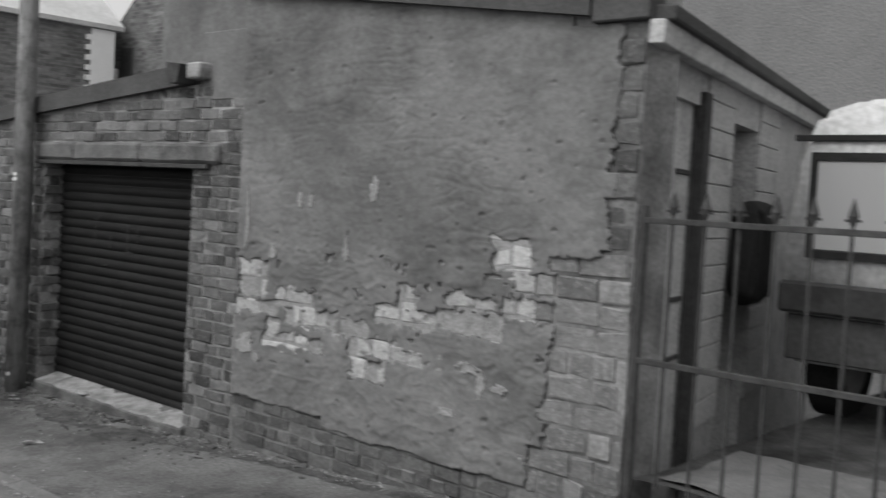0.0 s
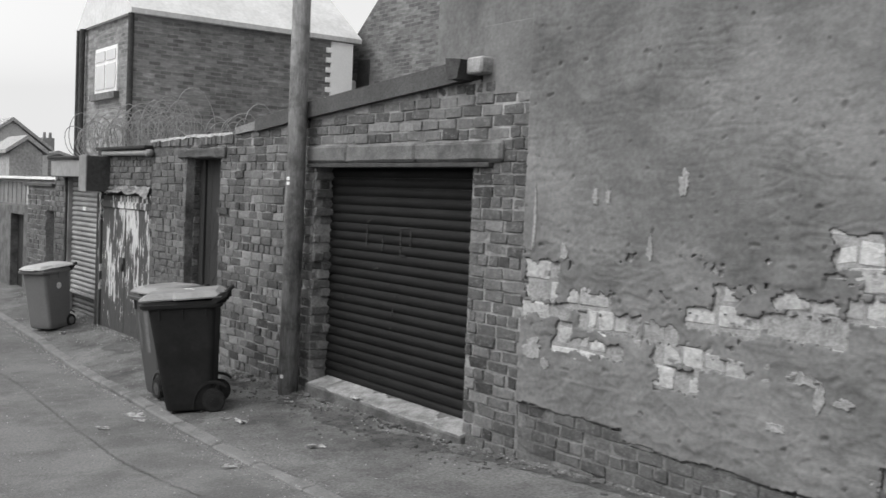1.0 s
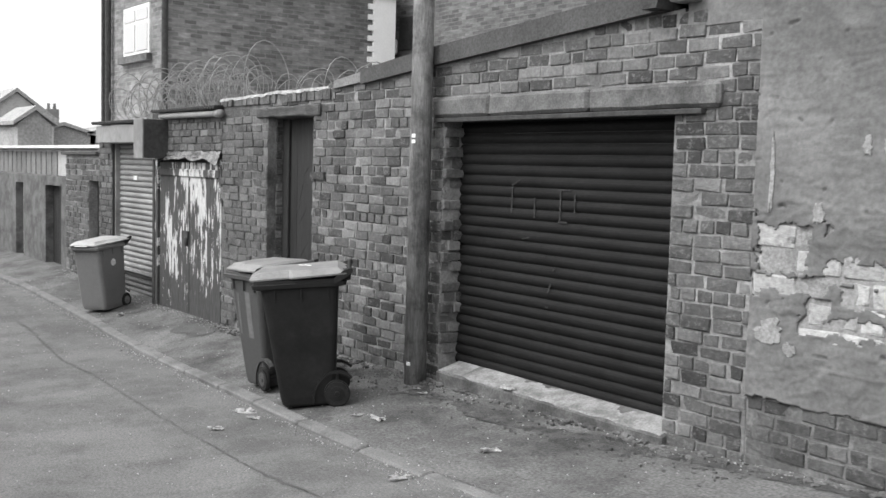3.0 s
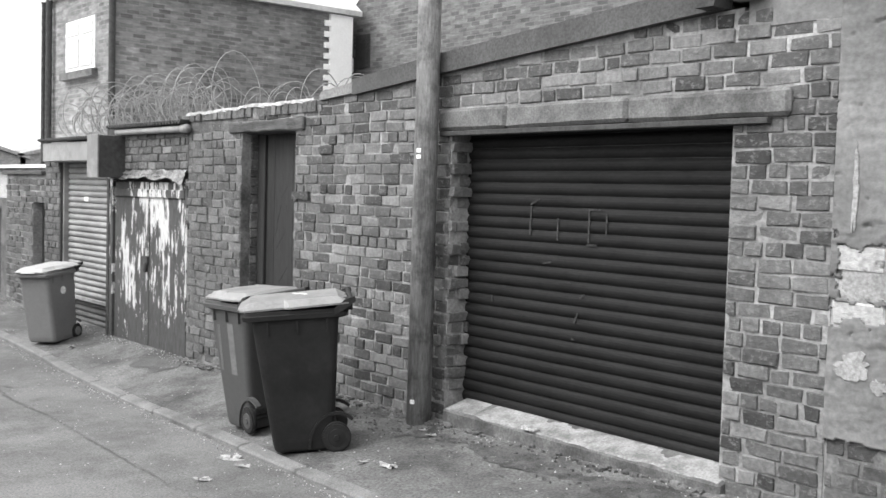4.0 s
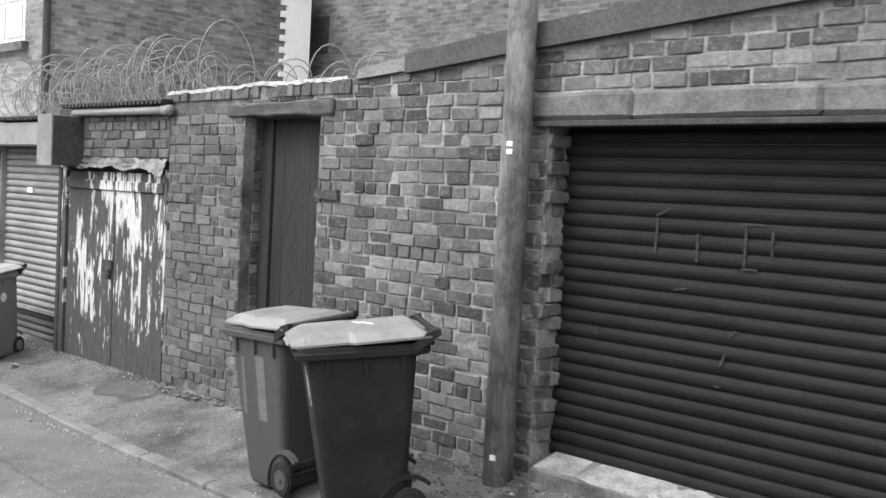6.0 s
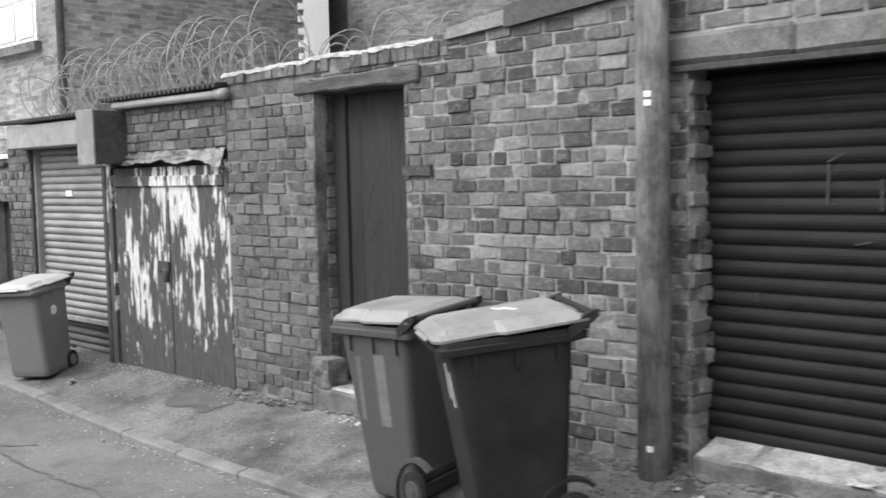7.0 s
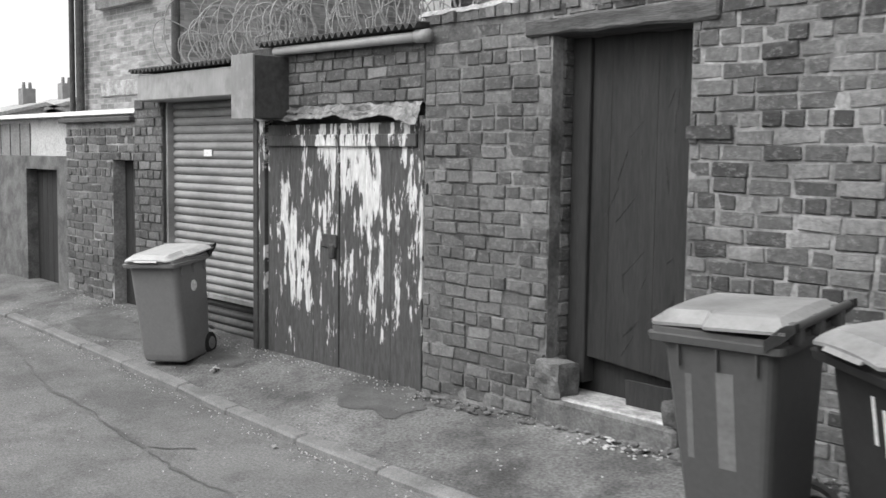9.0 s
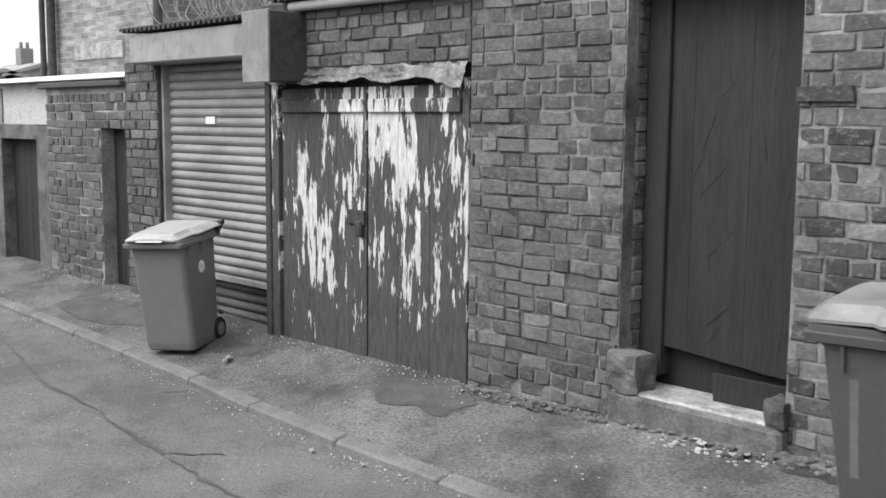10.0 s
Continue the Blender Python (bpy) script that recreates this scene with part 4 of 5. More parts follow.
tube(bm, (HX - 3.38, HY - 0.1, -1.0), (HX - 3.38, HY - 0.1, EAVE), 0.045)
part("downpipe", bm, RUST, house)
bm = bmesh.new()
tube(bm, (HX + 0.02, HY - 0.06, 2.0), (HX + 0.02, HY - 0.06, EAVE), 0.06)
part("downpipe", bm, RUST, house)
bm = bmesh.new()
box(bm, HX + 0.0, HX + 0.06, HY + 4.48, HY + 5.02, 1, EAVE - 0.02)
for k in range(24):
    if k % 2:
        box(bm, HX, HX + 0.058, HY + 4.36, HY + 4.482, 2 + k * 0.11, 2.11 + k * 0.11)
part("quoin", bm, BRIGHT, house, "white painted toothed quoin")

bm = bmesh.new()
box(bm, HX - 2.45, HX - 1.0, HY - 0.04, HY + 0.02, 1.85, 2.08, 0.01)
part("stone_band", bm, PALE_STONE, house, "pale stone lintel band")

house_2 = thing("house", "dark brick gabled rear wing behind the garage", "house", "terrace houses")
bm = bmesh.new()
prism(bm, [(-24.0, -1), (-24.0, 4.2), (-21.7, 4.95), (-18.6, 7.4), (-12.0, 7.4), (-12.0, -1)], "y", 12.0, 12.5)
part("wall", bm, FAR_SOOTY, house_2)
bm = bmesh.new()
box(bm, -21.35, -20.85, 11.97, 12.02, 3.8, 4.5)
part("window", bm, BOX_SIDE, house_2, "small dark opening")
bm = bmesh.new()
box(bm, -21.62, -21.42, 11.8, 12.0, 3.72, 4.05, 0.03)
part("hopper", bm, WHITE, house_2)


def gabled_house(x, y, w, d, eave, ridge, wall_mat, label, stack=True):
    ob = thing("house", label, "house", "terrace houses")
    bm = bmesh.new()
    prism(bm, [(y - w / 2, -1.5), (y + w / 2, -1.5), (y + w / 2, eave), (y, ridge), (y - w / 2, eave)], "x", x - d, x)
    part("wall", bm, wall_mat, ob)
    bm = bmesh.new()
    prism(bm, [(y - w / 2 - 0.2, eave - 0.05), (y, ridge + 0.02), (y + w / 2 + 0.2, eave - 0.05), (y + w / 2 + 0.2, eave + 0.1), (y, ridge + 0.2), (y - w / 2 - 0.2, eave + 0.1)], "x", x - d, x + 0.2)
    part("roof", bm, FAR_ROOF, ob)
    if not stack:
        return ob
    bm = bmesh.new()
    box(bm, x - d * 0.6, x - d * 0.6 + 0.6, y - 0.3, y + 0.3, ridge - 0.3, ridge + 0.9)
    chim = part("chimney", bm, GREY_BOARD, ob)
    for k in (-0.15, 0.15):
        bm = bmesh.new()
        tube(bm, (x - d * 0.6 + 0.3, y + k, ridge + 0.9), (x - d * 0.6 + 0.3, y + k, ridge + 1.2), 0.09, 0.07)
        part("pot", bm, GREY_BOARD, chim)
    return ob


gabled_house(-55, 12.15, 3.5, 8, 3.0, 4.35, PALE_BLOCK, "pale gabled house far down the lane", False)
gabled_house(-45, 10.4, 1.3, 3, 2.55, 3.08, FAR_ROOF, "low grey gabled outbuilding", False)
gabled_house(-56, 14.65, 3.2, 4, 2.4, 2.85, FAR_ROOF, "distant grey terrace with a chimney")
gabled_house(-56, 18.3, 4.6, 4, 2.5, 3.05, FAR_ROOF, "distant grey terrace with a chimney")
gabled_house(-56, 20.2, 3.6, 4, 2.9, 3.4, FAR_ROOF, "distant grey terrace with a chimney")
bm = bmesh.new()
box(bm, -16.0, -15.86, WALL_Y + 0.088, WALL_Y + 0.094, 0.97, 1.03, 0.002)
part("label_plate", bm, WHITE, pale_shutter, "small white plate")
pole_2 = thing("utility_pole", "dark distant pole down the lane", "pole")
bm = bmesh.new()
tube(bm, (-24.3, 3.9, -1), (-24.3, 3.9, 3.4), 0.09, 0.07)
part("shaft", bm, RUST, pole_2)

# ---- side of the gable, yard and fence ----
SIDE = Matrix.Translation((-2.3, WALL_Y, 0)) @ pose(0, 0, 0, 0, 0, 104.7)
bm = bmesh.new()
for a, b, z0, z1 in ((0.1, 0.45, -0.5, 2.4), (0.45, 1.2, 2.12, 2.4), (1.2, 2.0, -0.5, 2.4), (2.0, 2.8, 2.1, 2.4), (2.8, 6.0, -0.5, 2.4)):
    box(bm, a, b - 0.002, 0.02, 0.3, z0, z1, m=SIDE)
wall_side = setting("wall_side", bm, PALE_BLOCK, "side wall of the gable facing the yard", "wall")
bm = bmesh.new()
box(bm, 0.45, 1.14, 0.06, 0.12, -0.4, 2.12, m=SIDE)
door_5 = setting("door_5", bm, PALE_BLOCK, "pale flush side door, closed", "door")
for z in (0.6, 0.95, 1.7):
    bm = bmesh.new()
    box(bm, 0.85, 1.12, 0.045, 0.06, z, z + 0.03, 0.004, m=SIDE)
    part("hinge", bm, RUST, door_5)
pier_blocks = tagged(new("wall_block_pier"), "whitewashed block pier beside the side door", "wall", kind="structure")
for x0, x1 in ((1.29, 1.98), (2.82, 3.5)):
    for k in range(13):
        bm = bmesh.new()
        box(bm, x0, x1, 0.0, 0.02, 0.12 + k * 0.172, 0.285 + k * 0.172, 0.006, m=SIDE)
        part("block", bm, PALE_BLOCK, pier_blocks)
bm = bmesh.new()
box(bm, 2.0, 2.8, 0.22, 0.28, -0.4, 2.1, m=SIDE)
setting("door_6", bm, BOX_SIDE, "dark side opening", "door")
bm = bmesh.new()
box(bm, 1.14, 1.28, -0.02, 0.04, -0.2, 2.2, m=SIDE)
setting("post_1", bm, RUST, "dark door post", "post")
bm = bmesh.new()
box(bm, -0.05, 6.0, -0.1, -0.02, 2.3, 2.42, 0.005, m=SIDE)
setting("bargeboard", bm, PALE_BLOCK, "pale board under the roof edge", "trim")
bm = bmesh.new()
box(bm, 0.0, 6.0, -0.14, 0.1, 2.42, 2.5, 0.01, m=SIDE)
setting("side_roof_edge", bm, FELT, "dark felt roof edge", "roof")
bag = thing("hanging_bag", "black sack hanging on the side wall", "sack")
bm = bmesh.new()
bmesh.ops.create_icosphere(bm, subdivisions=4, radius=1)
for v in bm.verts:
    c = Vector([math.copysign(abs(k) ** 0.45, k) for k in v.co])
    v.co = SIDE @ (Vector((2.4 + c.x * 0.3, -0.08 + c.y * 0.11, 1.22 + c.z * 0.36)) + 0.035 * Vector((noise.noise(v.co * 2), noise.noise(v.co * 2.3), noise.noise(v.co * 1.7))))
part("sack", bm, RUBBER, bag, smooth=True)

setting("yard", sheet(-2.28, 9, 60, WALL_Y + 0.05, 12, 30, lambda x, y: 0.1 + 0.03 * (y - 4), 0.04), YARD, "broken patchy concrete yard, darkened for debris and shadow", "ground", True)
slab = sheet(-2.15, -0.9, 24, WALL_Y + 0.12, WALL_Y + 1.0, 18, lambda x, y: 0.118 + 0.03 * (y - 4) + 0.004 * noise.noise((x * 9, y * 9, 2)), 0.03)
setting("yard_slab", slab, KERB, "cracked pale concrete apron inside the railing", "ground", True)
fence = thing("fence", "thin black iron railing with spear finials", "fence")
bm = bmesh.new()
tube(bm, (-2.24, WALL_Y - 0.02, -0.1), (-2.24, WALL_Y - 0.02, 1.5), 0.022, seg=8)
part("post", bm, RUST, fence)
for z in (1.43, 0.73):
    bm = bmesh.new()
    box(bm, -2.24, 2.5, WALL_Y - 0.035, WALL_Y - 0.005, z - 0.015, z + 0.015, 0.003)
    part("rail", bm, RUST, fence)
bm = bmesh.new()
tube(bm, (0, 0, 0.12), (0, 0, 1.46), 0.009, seg=8)
picket_mesh = mesh_of(bm, RUST)
bm = bmesh.new()
tube(bm, (0, 0, 1.46), (0, 0, 1.5), 0.012, 0.026, 8)
tube(bm, (0, 0, 1.5), (0, 0, 1.58), 0.026, 0.001, 8)
box(bm, -0.035, 0.035, -0.006, 0.006, 1.475, 1.487)
finial_mesh = mesh_of(bm, RUST)
for k in range(26):
    p = new("picket", picket_mesh)
    p.parent = fence
    p.location = (-2.08 + 0.175 * k, WALL_Y - 0.02, 0)
    q = new("finial", finial_mesh)
    q.parent = p


def van(m):
    ob = thing("van", "old pale van with a rounded roof parked in the yard", "van")
    bm = bmesh.new()
    prism(bm, [(-0.85, 0.42), (0.85, 0.42), (0.88, 1.2), (0.84, 1.75), (0.72, 2.0), (0.45, 2.08), (-0.45, 2.08), (-0.72, 2.0), (-0.84, 1.75), (-0.88, 1.2)], "x", 0, 3.6)
    bmesh.ops.bevel(bm, geom=list(bm.edges), offset=0.05, segments=2, affect="EDGES")
    part("body", bm, VAN_PAINT, ob, smooth=True)
    for y0, y1 in ((-0.7, -0.06), (0.06, 0.7)):
        bm = bmesh.new()
        box(bm, -0.02, 0.01, y0, y1, 1.14, 1.7, 0.008)
        win = part("window", bm, GLASS, ob)
        bm = bmesh.new()
        for a, b, c, d in ((y0 - 0.04, y0, 1.09, 1.75), (y1, y1 + 0.04, 1.09, 1.75), (y0, y1, 1.09, 1.14), (y0, y1, 1.7, 1.75)):
            box(bm, -0.03, 0.01, a, b, c, d)
        part("seal", bm, RUBBER, win)
    bm = bmesh.new()
    box(bm, -0.08, 0.0, -0.88, 0.88, 0.74, 0.94, 0.02)
    part("bumper", bm, BOX_SIDE, ob)
    bm = bmesh.new()
    box(bm, -0.012, 0.02, -0.84, 0.84, 0.44, 0.73, 0.01)
    part("skirt", bm, BOX_LOW, ob, "dull dirty lower panel")
    bm = bmesh.new()
    box(bm, -0.02, 0.01, -0.86, 0.86, 1.82, 1.86, 0.004)
    part("gutter", bm, RUBBER, ob)
    for x in (0.7, 2.9):
        for s in (-0.75, 0.75):
            bm = bmesh.new()
            tube(bm, (x, s - 0.1, 0.33), (x, s + 0.1, 0.33), 0.33, seg=24)
            w = part("wheel", bm, RUBBER, ob)
            bm = bmesh.new()
            tube(bm, (x, s - 0.11, 0.33), (x, s + 0.11, 0.33), 0.18, seg=16)
            part("rim", bm, GALV, w)
    ob.matrix_world = m
    return ob


van(pose(-1.5, 5.95, 0.15, 0, 0, 90))
bm = bmesh.new()
box(bm, -14, 14, 14, 14.4, -1, 9)
setting("wall_backdrop", bm, PALE_WALL, "tall pebbledashed house wall behind the yard", "wall")
bm = bmesh.new()
box(bm, -70, 12, -2.9, -2.6, -1.5, 1.9)
setting("wall_opposite", bm, MORTAR, "plain brick yard wall across the lane", "wall")

# ---- kerb ----
kerb = tagged(new("kerb"), "low worn stone kerb edging the pavement", "kerb", kind="structure")
rnd = random.Random(5)
x = -40.0
while x < 3:
    w = rnd.uniform(0.82, 0.98)
    bm = bmesh.new()
    v = box(bm, 0.005, w - 0.005, -0.06, 0.06, -0.2, 0.0, 0.014, 0.004)
    z0, z1 = ground_z(x, kerb_y(x) + 0.06), ground_z(x + w, kerb_y(x + w) + 0.06)
    for p in v:
        p.co.z += z0 + (z1 - z0) * p.co.x / w + 0.004 - 0.1 * (0.06 - p.co.y)
        p.co.y += kerb_y(x + p.co.x) + 0.006 * noise.noise((x + p.co.x, 0, 4))
    k = part("kerb_stone", bm, KERB, kerb)
    k.location = (x, rnd.uniform(-0.006, 0.006), rnd.uniform(-0.006, 0.004))
    x += w

# ---- litter and grit ----
rnd = random.Random(8)
bm = bmesh.new()
for k in range(4000):
    x = rnd.uniform(-19, -2)
    y = rnd.choice((rnd.gauss(4.02, 0.06), rnd.gauss(kerb_y(x) - 0.08, 0.06), rnd.uniform(0.3, 4.0)))
    if y > 4.1:
        continue
    s = rnd.uniform(0.002, 0.008)
    m = pose(x, y, ground_z(x, y) + s * 0.5, rnd.uniform(0, 90), rnd.uniform(0, 90), rnd.uniform(0, 90))
    vs = [bm.verts.new(m @ Vector(c)) for c in ((s, 0, -s * 0.6), (-s, s * 0.8, -s * 0.6), (-s, -s, -s * 0.6), (0, 0, s))]
    for a, b, c in ((0, 1, 2), (0, 1, 3), (1, 2, 3), (0, 2, 3)):
        bm.faces.new((vs[a], vs[b], vs[c]))
tagged(part("grit", bm, CHALK), "loose grit and small stones on the ground", "grit", kind="stuff")
for x, y, s in ((-7.7, 4.02, 0.16), (-9.27, 2.66, 0.2), (-9.0, 2.62, 0.12), (-8.08, 3.14, 0.17), (-8.3, 3.1, 0.1), (-6.84, 3.17, 0.16), (-6.83, 2.5, 0.14), (-8.89, 2.25, 0.13), (-7.88, 2.74, 0.06), (-14.82, 3.58, 0.16), (-11.15, 3.95, 0.12), (-10.9, 3.93, 0.1), (-8.55, 3.8, 0.07), (-8.4, 3.75, 0.08), (-12.82, 3.95, 0.06), (-13.0, 2.95, 0.07), (-12.6, 2.98, 0.06), (-11.4, 2.95, 0.06)):
    bm = bmesh.new()
    bmesh.ops.create_grid(bm, x_segments=6, y_segments=4, size=s * 0.4)
    for v in bm.verts:
        v.co = Vector((v.co.x + rnd.uniform(-s, s) * 0.2, v.co.y * 0.35 + rnd.uniform(-s, s) * 0.1, 0.006 + abs(0.3 * s * noise.noise(v.co * 12))))
    edge = bmesh.ops.extrude_face_region(bm, geom=list(bm.faces))
    bmesh.ops.translate(bm, vec=(0, 0, 0.002), verts=[g for g in edge["geom"] if isinstance(g, bmesh.types.BMVert)])
    p = part("litter", bm, LITTER)
    p.matrix_world = pose(x, y, (-0.372 if y > 4 else ground_z(x, y)) + 0.002, 0, 0, rnd.uniform(0, 180) if y < 4 else 0)
    tagged(p, "crumpled scrap of pale paper litter", "litter", "scraps on the ground")

def ribbon(pts, width, seed, lift=0.004):
    """A ragged strip that lies on the ground along a line."""
    rnd = random.Random(seed)
    bm = bmesh.new()
    rows = []
    for (x0, y0), (x1, y1) in zip(pts, pts[1:]):
        d = Vector((x1 - x0, y1 - y0))
        n = max(2, int(d.length / 0.05))
        side = Vector((-d.y, d.x)).normalized()
        for k in range(n):
            p = Vector((x0, y0)) + d * k / n + side * 0.03 * noise.noise((x0 * 3 + k * 0.5, y0, seed))
            w = width * max(0.03, 0.45 + 1.5 * noise.noise((p.x * 1.3, p.y, seed * 7)) + 0.3 * rnd.random())
            rows.append([bm.verts.new((q.x, q.y, ground_z(q.x, q.y) + 0.012 * noise.noise((q.x * 1.7, q.y * 1.7, 0)) + 0.006 * noise.noise((q.x * 6, q.y * 6, 3)) + lift)) for q in (p - side * w / 2, p + side * w / 2)])
    for a, b in zip(rows, rows[1:]):
        bm.faces.new((a[0], a[1], b[1], b[0]))
    return bm


for k, (pts, w) in enumerate(((((-20, 3.05), (-17.04, 2.81), (-15.4, 2.5), (-14.8, 2.52), (-13.55, 2.37)), 0.03), (((-13.55, 2.37), (-12.85, 2.28), (-11.9, 2.29), (-9.5, 2.1)), 0.024), (((-9.5, 2.12), (-7.6, 1.97), (-5.7, 2.0), (-4.2, 1.9)), 0.022), (((-14.6, 3.2), (-14.8, 2.9)), 0.02), (((-13.6, 2.4), (-13.3, 2.62)), 0.04), (((-13.1, 2.3), (-12.6, 2.3)), 0.06))):
    tagged(part("crack", ribbon(pts, w, k), DAMP), "dark ragged crack in the asphalt", "crack", "cracks in the road", "structure")
for k, (x, y, rx, ry) in enumerate(((-13.0, 3.82, 0.45, 0.2), (-16.9, 3.62, 0.7, 0.2), (-15.0, 3.75, 0.3, 0.1))):
    bm = bmesh.new()
    rings = []
    for q in (0.02, 0.35, 0.7, 1.0):
        rings.append([])
        for i in range(48):
            a = 2 * math.pi * i / 48
            out = q * (1 + 0.45 * noise.noise((math.cos(a) * 1.8, math.sin(a) * 1.8, k * 5)))
            px, py = x + rx * out * math.cos(a), min(4.04, y + ry * out * math.sin(a))
            pz = ground_z(px, py) + 0.012 * noise.noise((px * 1.7, py * 1.7, 0)) + 0.006 * noise.noise((px * 6, py * 6, 3))
            rings[-1].append(bm.verts.new((px, py, pz + 0.005)))
    bm.faces.new(rings[0])
    for a, b in zip(rings, rings[1:]):
        for i in range(48):
            bm.faces.new((a[i - 1], a[i], b[i], b[i - 1]))
    tagged(part("damp_patch", bm, DAMP), "dark damp stain on the pavement", "stain", "stains on the pavement", "structure")
for k, (pts, w) in enumerate(((((-12.8, 3.97), (-11.9, 3.96)), 0.12), (((-10.7, 3.95), (-9.3, 3.9), (-8.6, 3.78)), 0.3), (((-8.6, 3.8), (-7.6, 3.76), (-6.6, 3.72), (-5.8, 3.86)), 0.34), (((-6.0, 3.9), (-4.6, 3.94), (-3.0, 3.92)), 0.22))):
    tagged(part("dirt_strip", ribbon(pts, w, k + 20, 0.003), GRIT), "dark gritty dirt along the foot of the wall", "dirt", "dirt at the wall foot", "structure")
rnd = random.Random(21)
bm = bmesh.new()
for k in range(420):
    x = rnd.choice((rnd.uniform(-12.9, -8.5), rnd.uniform(-12.9, -4.0), rnd.gauss(-8.9, 0.4), rnd.gauss(-10.7, 0.3)))
    y = 4.03 - abs(rnd.gauss(0, 0.06))
    s = rnd.uniform(0.008, 0.03)
    n0 = len(bm.verts)
    v = bmesh.ops.create_icosphere(bm, subdivisions=1, radius=s)["verts"]
    for p in v:
        p.co = Vector((x + p.co.x * 1.3 + rnd.uniform(-s, s) * 0.25, y + p.co.y + rnd.uniform(-s, s) * 0.25, ground_z(x, y) + s * 0.35 + p.co.z * 0.7))
tagged(part("rubble", bm, STONE), "crumbled brick and mortar rubble along the wall foot", "rubble", kind="stuff")

rnd = random.Random(47)
bm = bmesh.new()
for k in range(260):
    x, y = rnd.uniform(-9.4, -5.4), 3.97 - abs(rnd.gauss(0, 0.22))
    r = rnd.uniform(0.006, 0.022)
    a = rnd.uniform(0, 6.28)
    top = ground_z(x, y) + rnd.uniform(0.008, 0.016)
    c = [(x + r * rnd.uniform(0.5, 1.2) * math.cos(a + t), y + r * rnd.uniform(0.4, 0.9) * math.sin(a + t)) for t in (0, 1.4, 2.9, 4.4)]
    lo, hi = [bm.verts.new((u, v, top - 0.02)) for u, v in c], [bm.verts.new((u, v, top + rnd.uniform(-0.003, 0.004))) for u, v in c]
    bm.faces.new(hi)
    for i in range(4):
        bm.faces.new((lo[i - 1], lo[i], hi[i], hi[i - 1]))
tagged(part("debris_chips", bm, STONE), "scattered chips of brick and mortar before the shutter", "debris", kind="stuff")
bm = bmesh.new()
prism(bm, [(-6.9, WALL_Y + 0.3), (-2.45, WALL_Y + 0.3), (-3.9, 9.5), (-6.9, 9.5)], "z", 2.28, 2.38)
setting("gable_roof", bm, FELT, "flat felt roof behind the gable", "roof")
rnd = random.Random(31)
bm = bmesh.new()
for k in range(45):
    x, s = rnd.gauss(-11.05, 0.2), rnd.uniform(0.004, 0.014)
    y = 3.93 - abs(rnd.gauss(0, 0.05))
    v = bmesh.ops.create_icosphere(bm, subdivisions=1, radius=s)["verts"]
    for p in v:
        p.co = Vector((x + p.co.x * 1.4, y + p.co.y + rnd.uniform(-s, s) * 0.3, ground_z(x, y) + s * 0.4 + p.co.z * 0.7))
tagged(part("mortar_crumbs", bm, CHALK), "pale mortar crumbs below the doorstep", "rubble", kind="stuff")


# ---- bricks ----
def turned(x):
    """The plane of a reveal that faces along x, at the side of an opening."""
    return Matrix.Translation((x, WALL_Y, 0)) @ pose(0, 0, 0, 0, 0, 90) @ Matrix.Translation((0, -WALL_Y, 0))


lay(wall_garage, -8.86, -5.62, -0.6, 2.3, [(SX0, SX1, -1, STOP + 0.17)], seed=2, keep=lambda x, z: z < roof_edge(x) - 0.01 if x < -6.2 else z < 2.24)
lay(wall_garage, 0.0, 0.2, -0.5, STOP, seed=12, m=turned(SX0 + 0.014), ground=False, rough=0.026)
lay(wall_jamb, GX1 + 0.006, DX0 - 0.004, -0.75, 1.88, seed=16, rough=0.006, material=BRICK_DARK)
lay(wall_yard, DX0, -8.864, -0.75, 2.1, [(DX0, DX1, -1, DTOP + 0.09), (DX0, -10.5, 1.88, 3)], seed=3, rough=0.006, keep=lambda x, z: z < max(1.96, roof_edge(x) - 0.02))
proud = new("brick", shapes(BRICK)[3])
proud.parent = wall_yard
proud.matrix_world = pose(DX1 + 0.13, WALL_Y - 0.03, 1.14, 0, 1) @ Matrix.Diagonal((1.2, 1, 1, 1))
lay(wall_jamb, 0.1, 0.3, -0.45, DTOP, seed=13, material=BRICK_DARK, m=turned(DX0 + 0.012), ground=False, rough=0.006)
lay(wall_gate, GX0 - 0.1, GX1 - 0.004, 1.37, 1.83, seed=4, material=BRICK_DARK, ground=False)
lay(wall_pier, NX1, TX0, -0.75, 1.5, seed=5, material=BRICK_DARK)
lay(wall_far, -18.86, NX1 - 0.004, -0.75, 1.3, [(NX0, NX1 - 0.004, -1, NTOP + 0.04)], seed=6, material=BRICK_DARK)
lay(wall_gable, -5.61, -2.304, -0.5, 2.42, seed=7, material=BRICK_DARK, course=BLOCK_H, size=BLOCK_W - 0.01, keep=lambda x, z: x > -2.78 and z > 1.2)
lay(wall_gable, -5.61, -2.304, -0.5, 0.6, seed=27, keep=lambda x, z: z < 0.06 and x < -2.9, material=BRICK_DARK)
lay(wall_gable, -5.61, -2.9, -0.5 + 4 * BLOCK_H, 1.35, seed=8, course=BLOCK_H, size=BLOCK_W - 0.01, material=PAINTED, keep=lambda x, z: z > 0.08 and any(bare(x + dx, z + dz) for dx in (-0.12, 0, 0.12) for dz in (-0.05, 0, 0.05)))
lay(wall_gable, -2.9, -2.304, -0.5, 1.25, seed=28, course=BLOCK_H, size=BLOCK_W - 0.01, material=QUOIN)
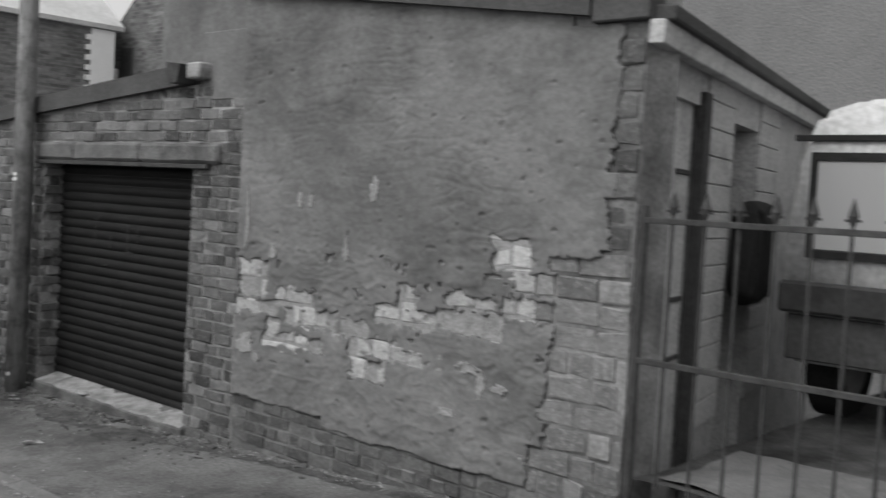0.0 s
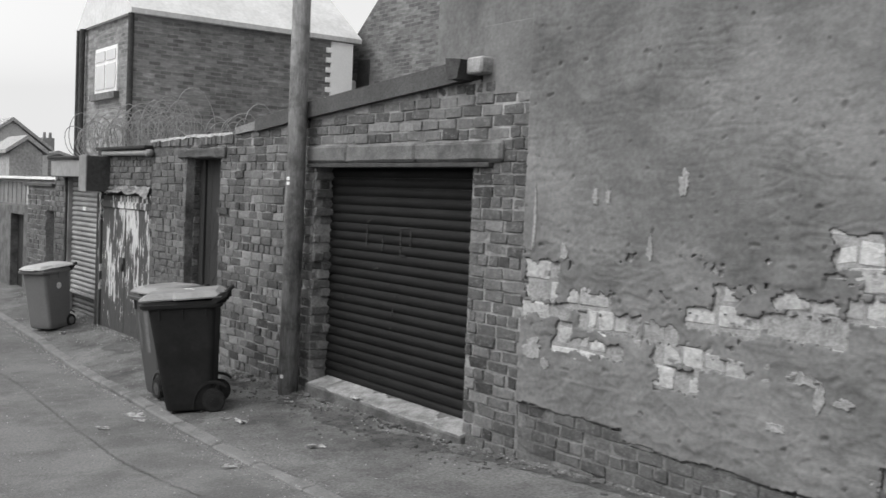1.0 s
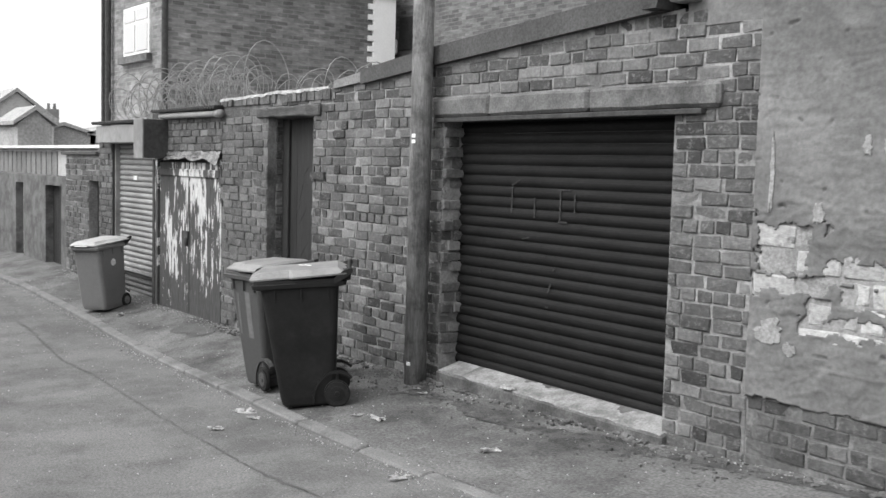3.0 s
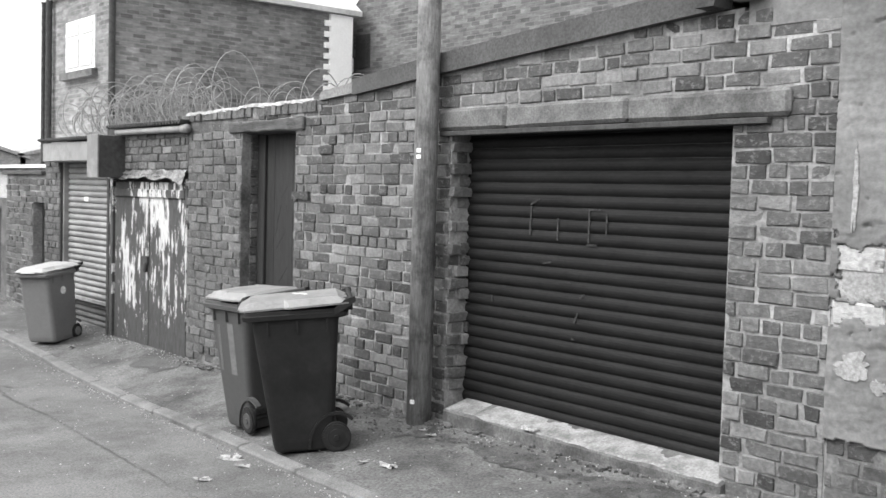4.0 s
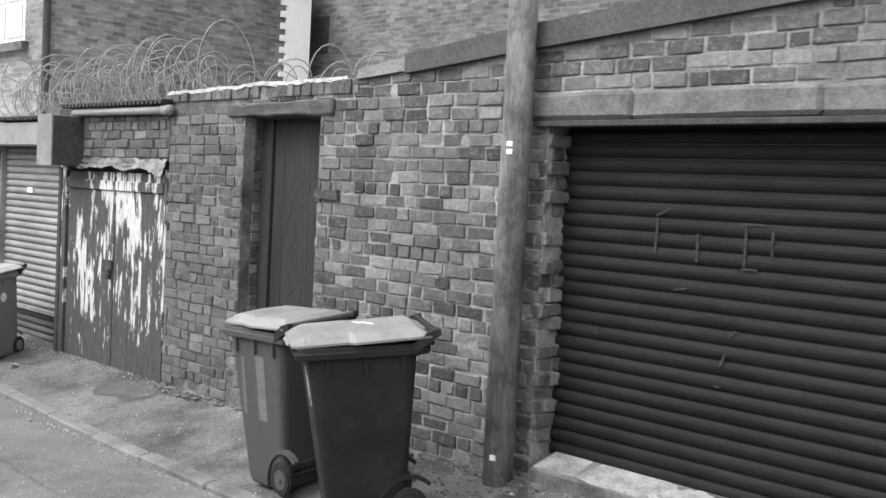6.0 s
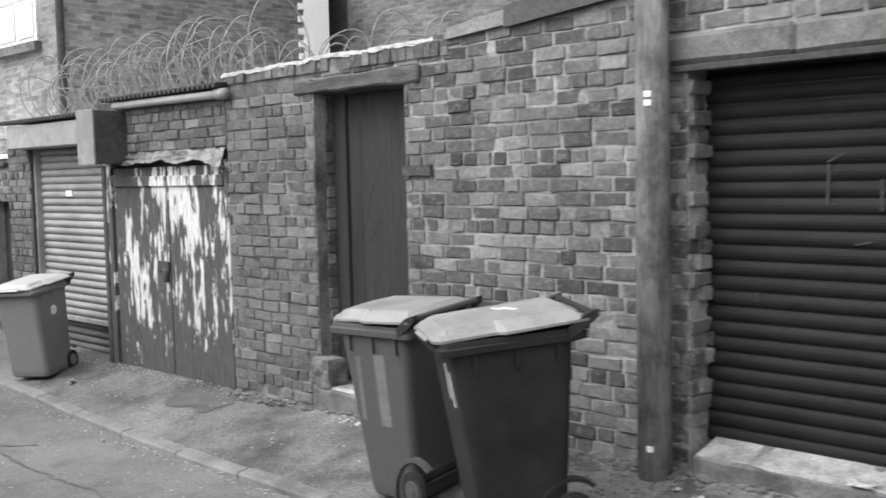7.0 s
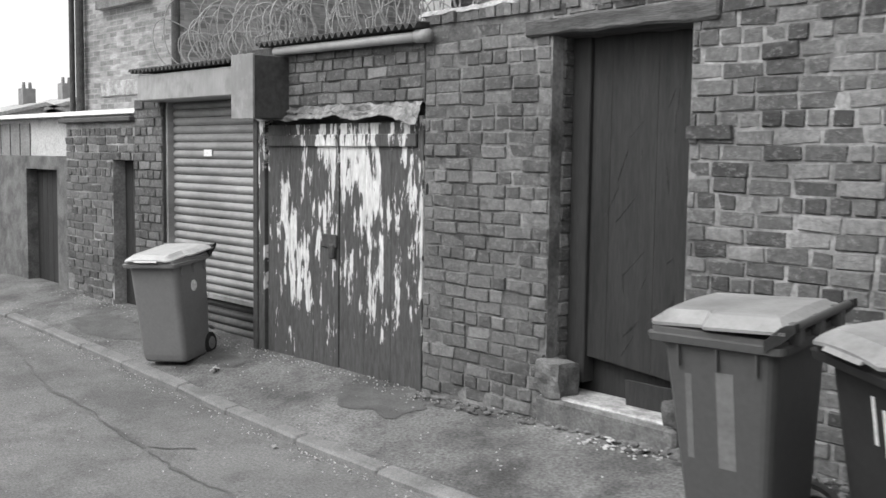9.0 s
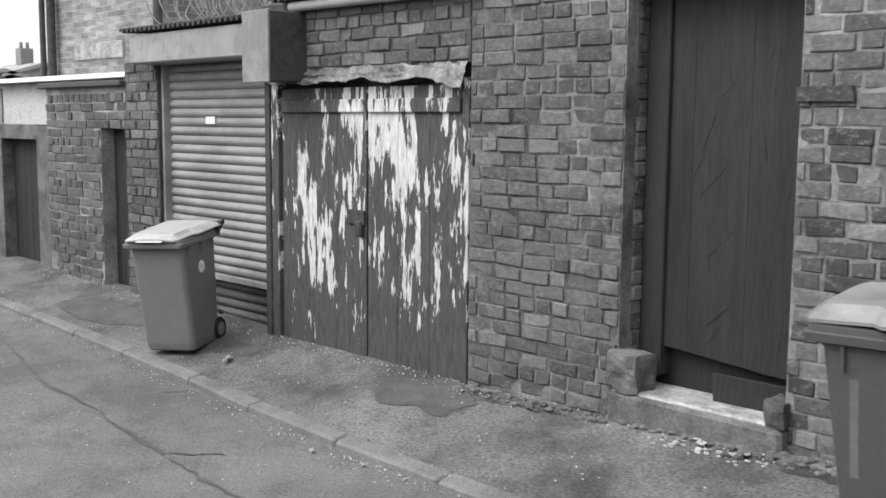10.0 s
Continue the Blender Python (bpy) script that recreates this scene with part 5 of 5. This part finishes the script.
lay(wall_side, 0.1, 0.44, 0.0, 2.4, seed=9, course=BLOCK_H, size=0.29, m=SIDE @ Matrix.Translation((0, -WALL_Y + 0.012, 0)), ground=False)


# ---- wall filling up to the sloping roof edge ----
bm = bmesh.new()
prism(bm, [(-9.84, 1.975), (-8.8, 2.1), (-6.2, 2.24), (-6.2, 2.09), (-8.87, 2.09), (-8.87, 1.97)], "y", WALL_Y + 0.008, WALL_Y + 0.24)
part("wall_head", bm, MORTAR, wall_garage)

bm = bmesh.new()
box(bm, -5.56, -2.92, WALL_Y + 0.003, WALL_Y + 0.0088, 0.3, 1.28)
part("limewash", bm, WHITEWASH, wall_gable, "old limewash left on the joints")
for k, (x, z, w, h) in enumerate(((-4.93, 1.41, 0.05, 0.09), (-4.82, 1.42, 0.05, 0.08), (-4.21, 1.52, 0.08, 0.13), (-3.36, 0.52, 0.17, 0.07), (-3.25, 0.44, 0.05, 0.16), (-3.11, 0.44, 0.12, 0.05), (-5.48, 0.38, 0.2, 0.12), (-5.5, 1.24, 0.035, 0.33), (-5.2, 1.06, 0.06, 0.1), (-5.33, 0.3, 0.08, 0.07), (-4.45, 1.12, 0.05, 0.14), (-3.5, 0.24, 0.12, 0.05))):
    bm = bmesh.new()
    c = []
    for ring_k in (0.0, 1.0):
        c.append([])
        for i in range(30):
            a = 2 * math.pi * i / 30
            s = 0.5 * (1 + 0.55 * noise.noise((math.cos(a) * 1.4, math.sin(a) * 1.4, k * 3.1)) + 0.6 * noise.noise((math.cos(a) * 3.5, math.sin(a) * 3.5, k * 5.3)))
            px, pz = x + w * s * math.cos(a), z + h * s * math.sin(a)
            c[-1].append(bm.verts.new((px, WALL_Y - 0.012 + gable_relief(px, pz) - 0.007 + 0.014 * ring_k, pz)))
    bm.faces.new(c[0])
    for i in range(30):
        bm.faces.new((c[0][i - 1], c[0][i], c[1][i], c[1][i - 1]))
    part("paint_fleck", bm, WHITEWASH, wall_gable, "pale fleck of old paint")

bm = bmesh.new()
box(bm, -2.9, -2.31, WALL_Y + 0.006, WALL_Y + 0.0086, 1.1, 2.42)
prism(bm, [(-5.6, -0.6), (-2.31, -0.6), (-2.31, 0.06), (-5.6, 0.06)], "y", WALL_Y + 0.006, WALL_Y + 0.0086)
part("sooty_joints", bm, MORTAR_MID, wall_gable, "dark open joints")
bm = bmesh.new()
box(bm, -2.62, -2.27, WALL_Y - 0.05, WALL_Y + 0.1, 2.425, 2.62, 0.008)
prism(bm, [(-5.6, 2.86), (-2.62, 2.46), (-2.62, 2.62), (-5.6, 3.02)], "y", WALL_Y - 0.07, WALL_Y - 0.02)
setting("gable_fascia", bm, FELT, "dark fascia at the corner of the gable", "trim")
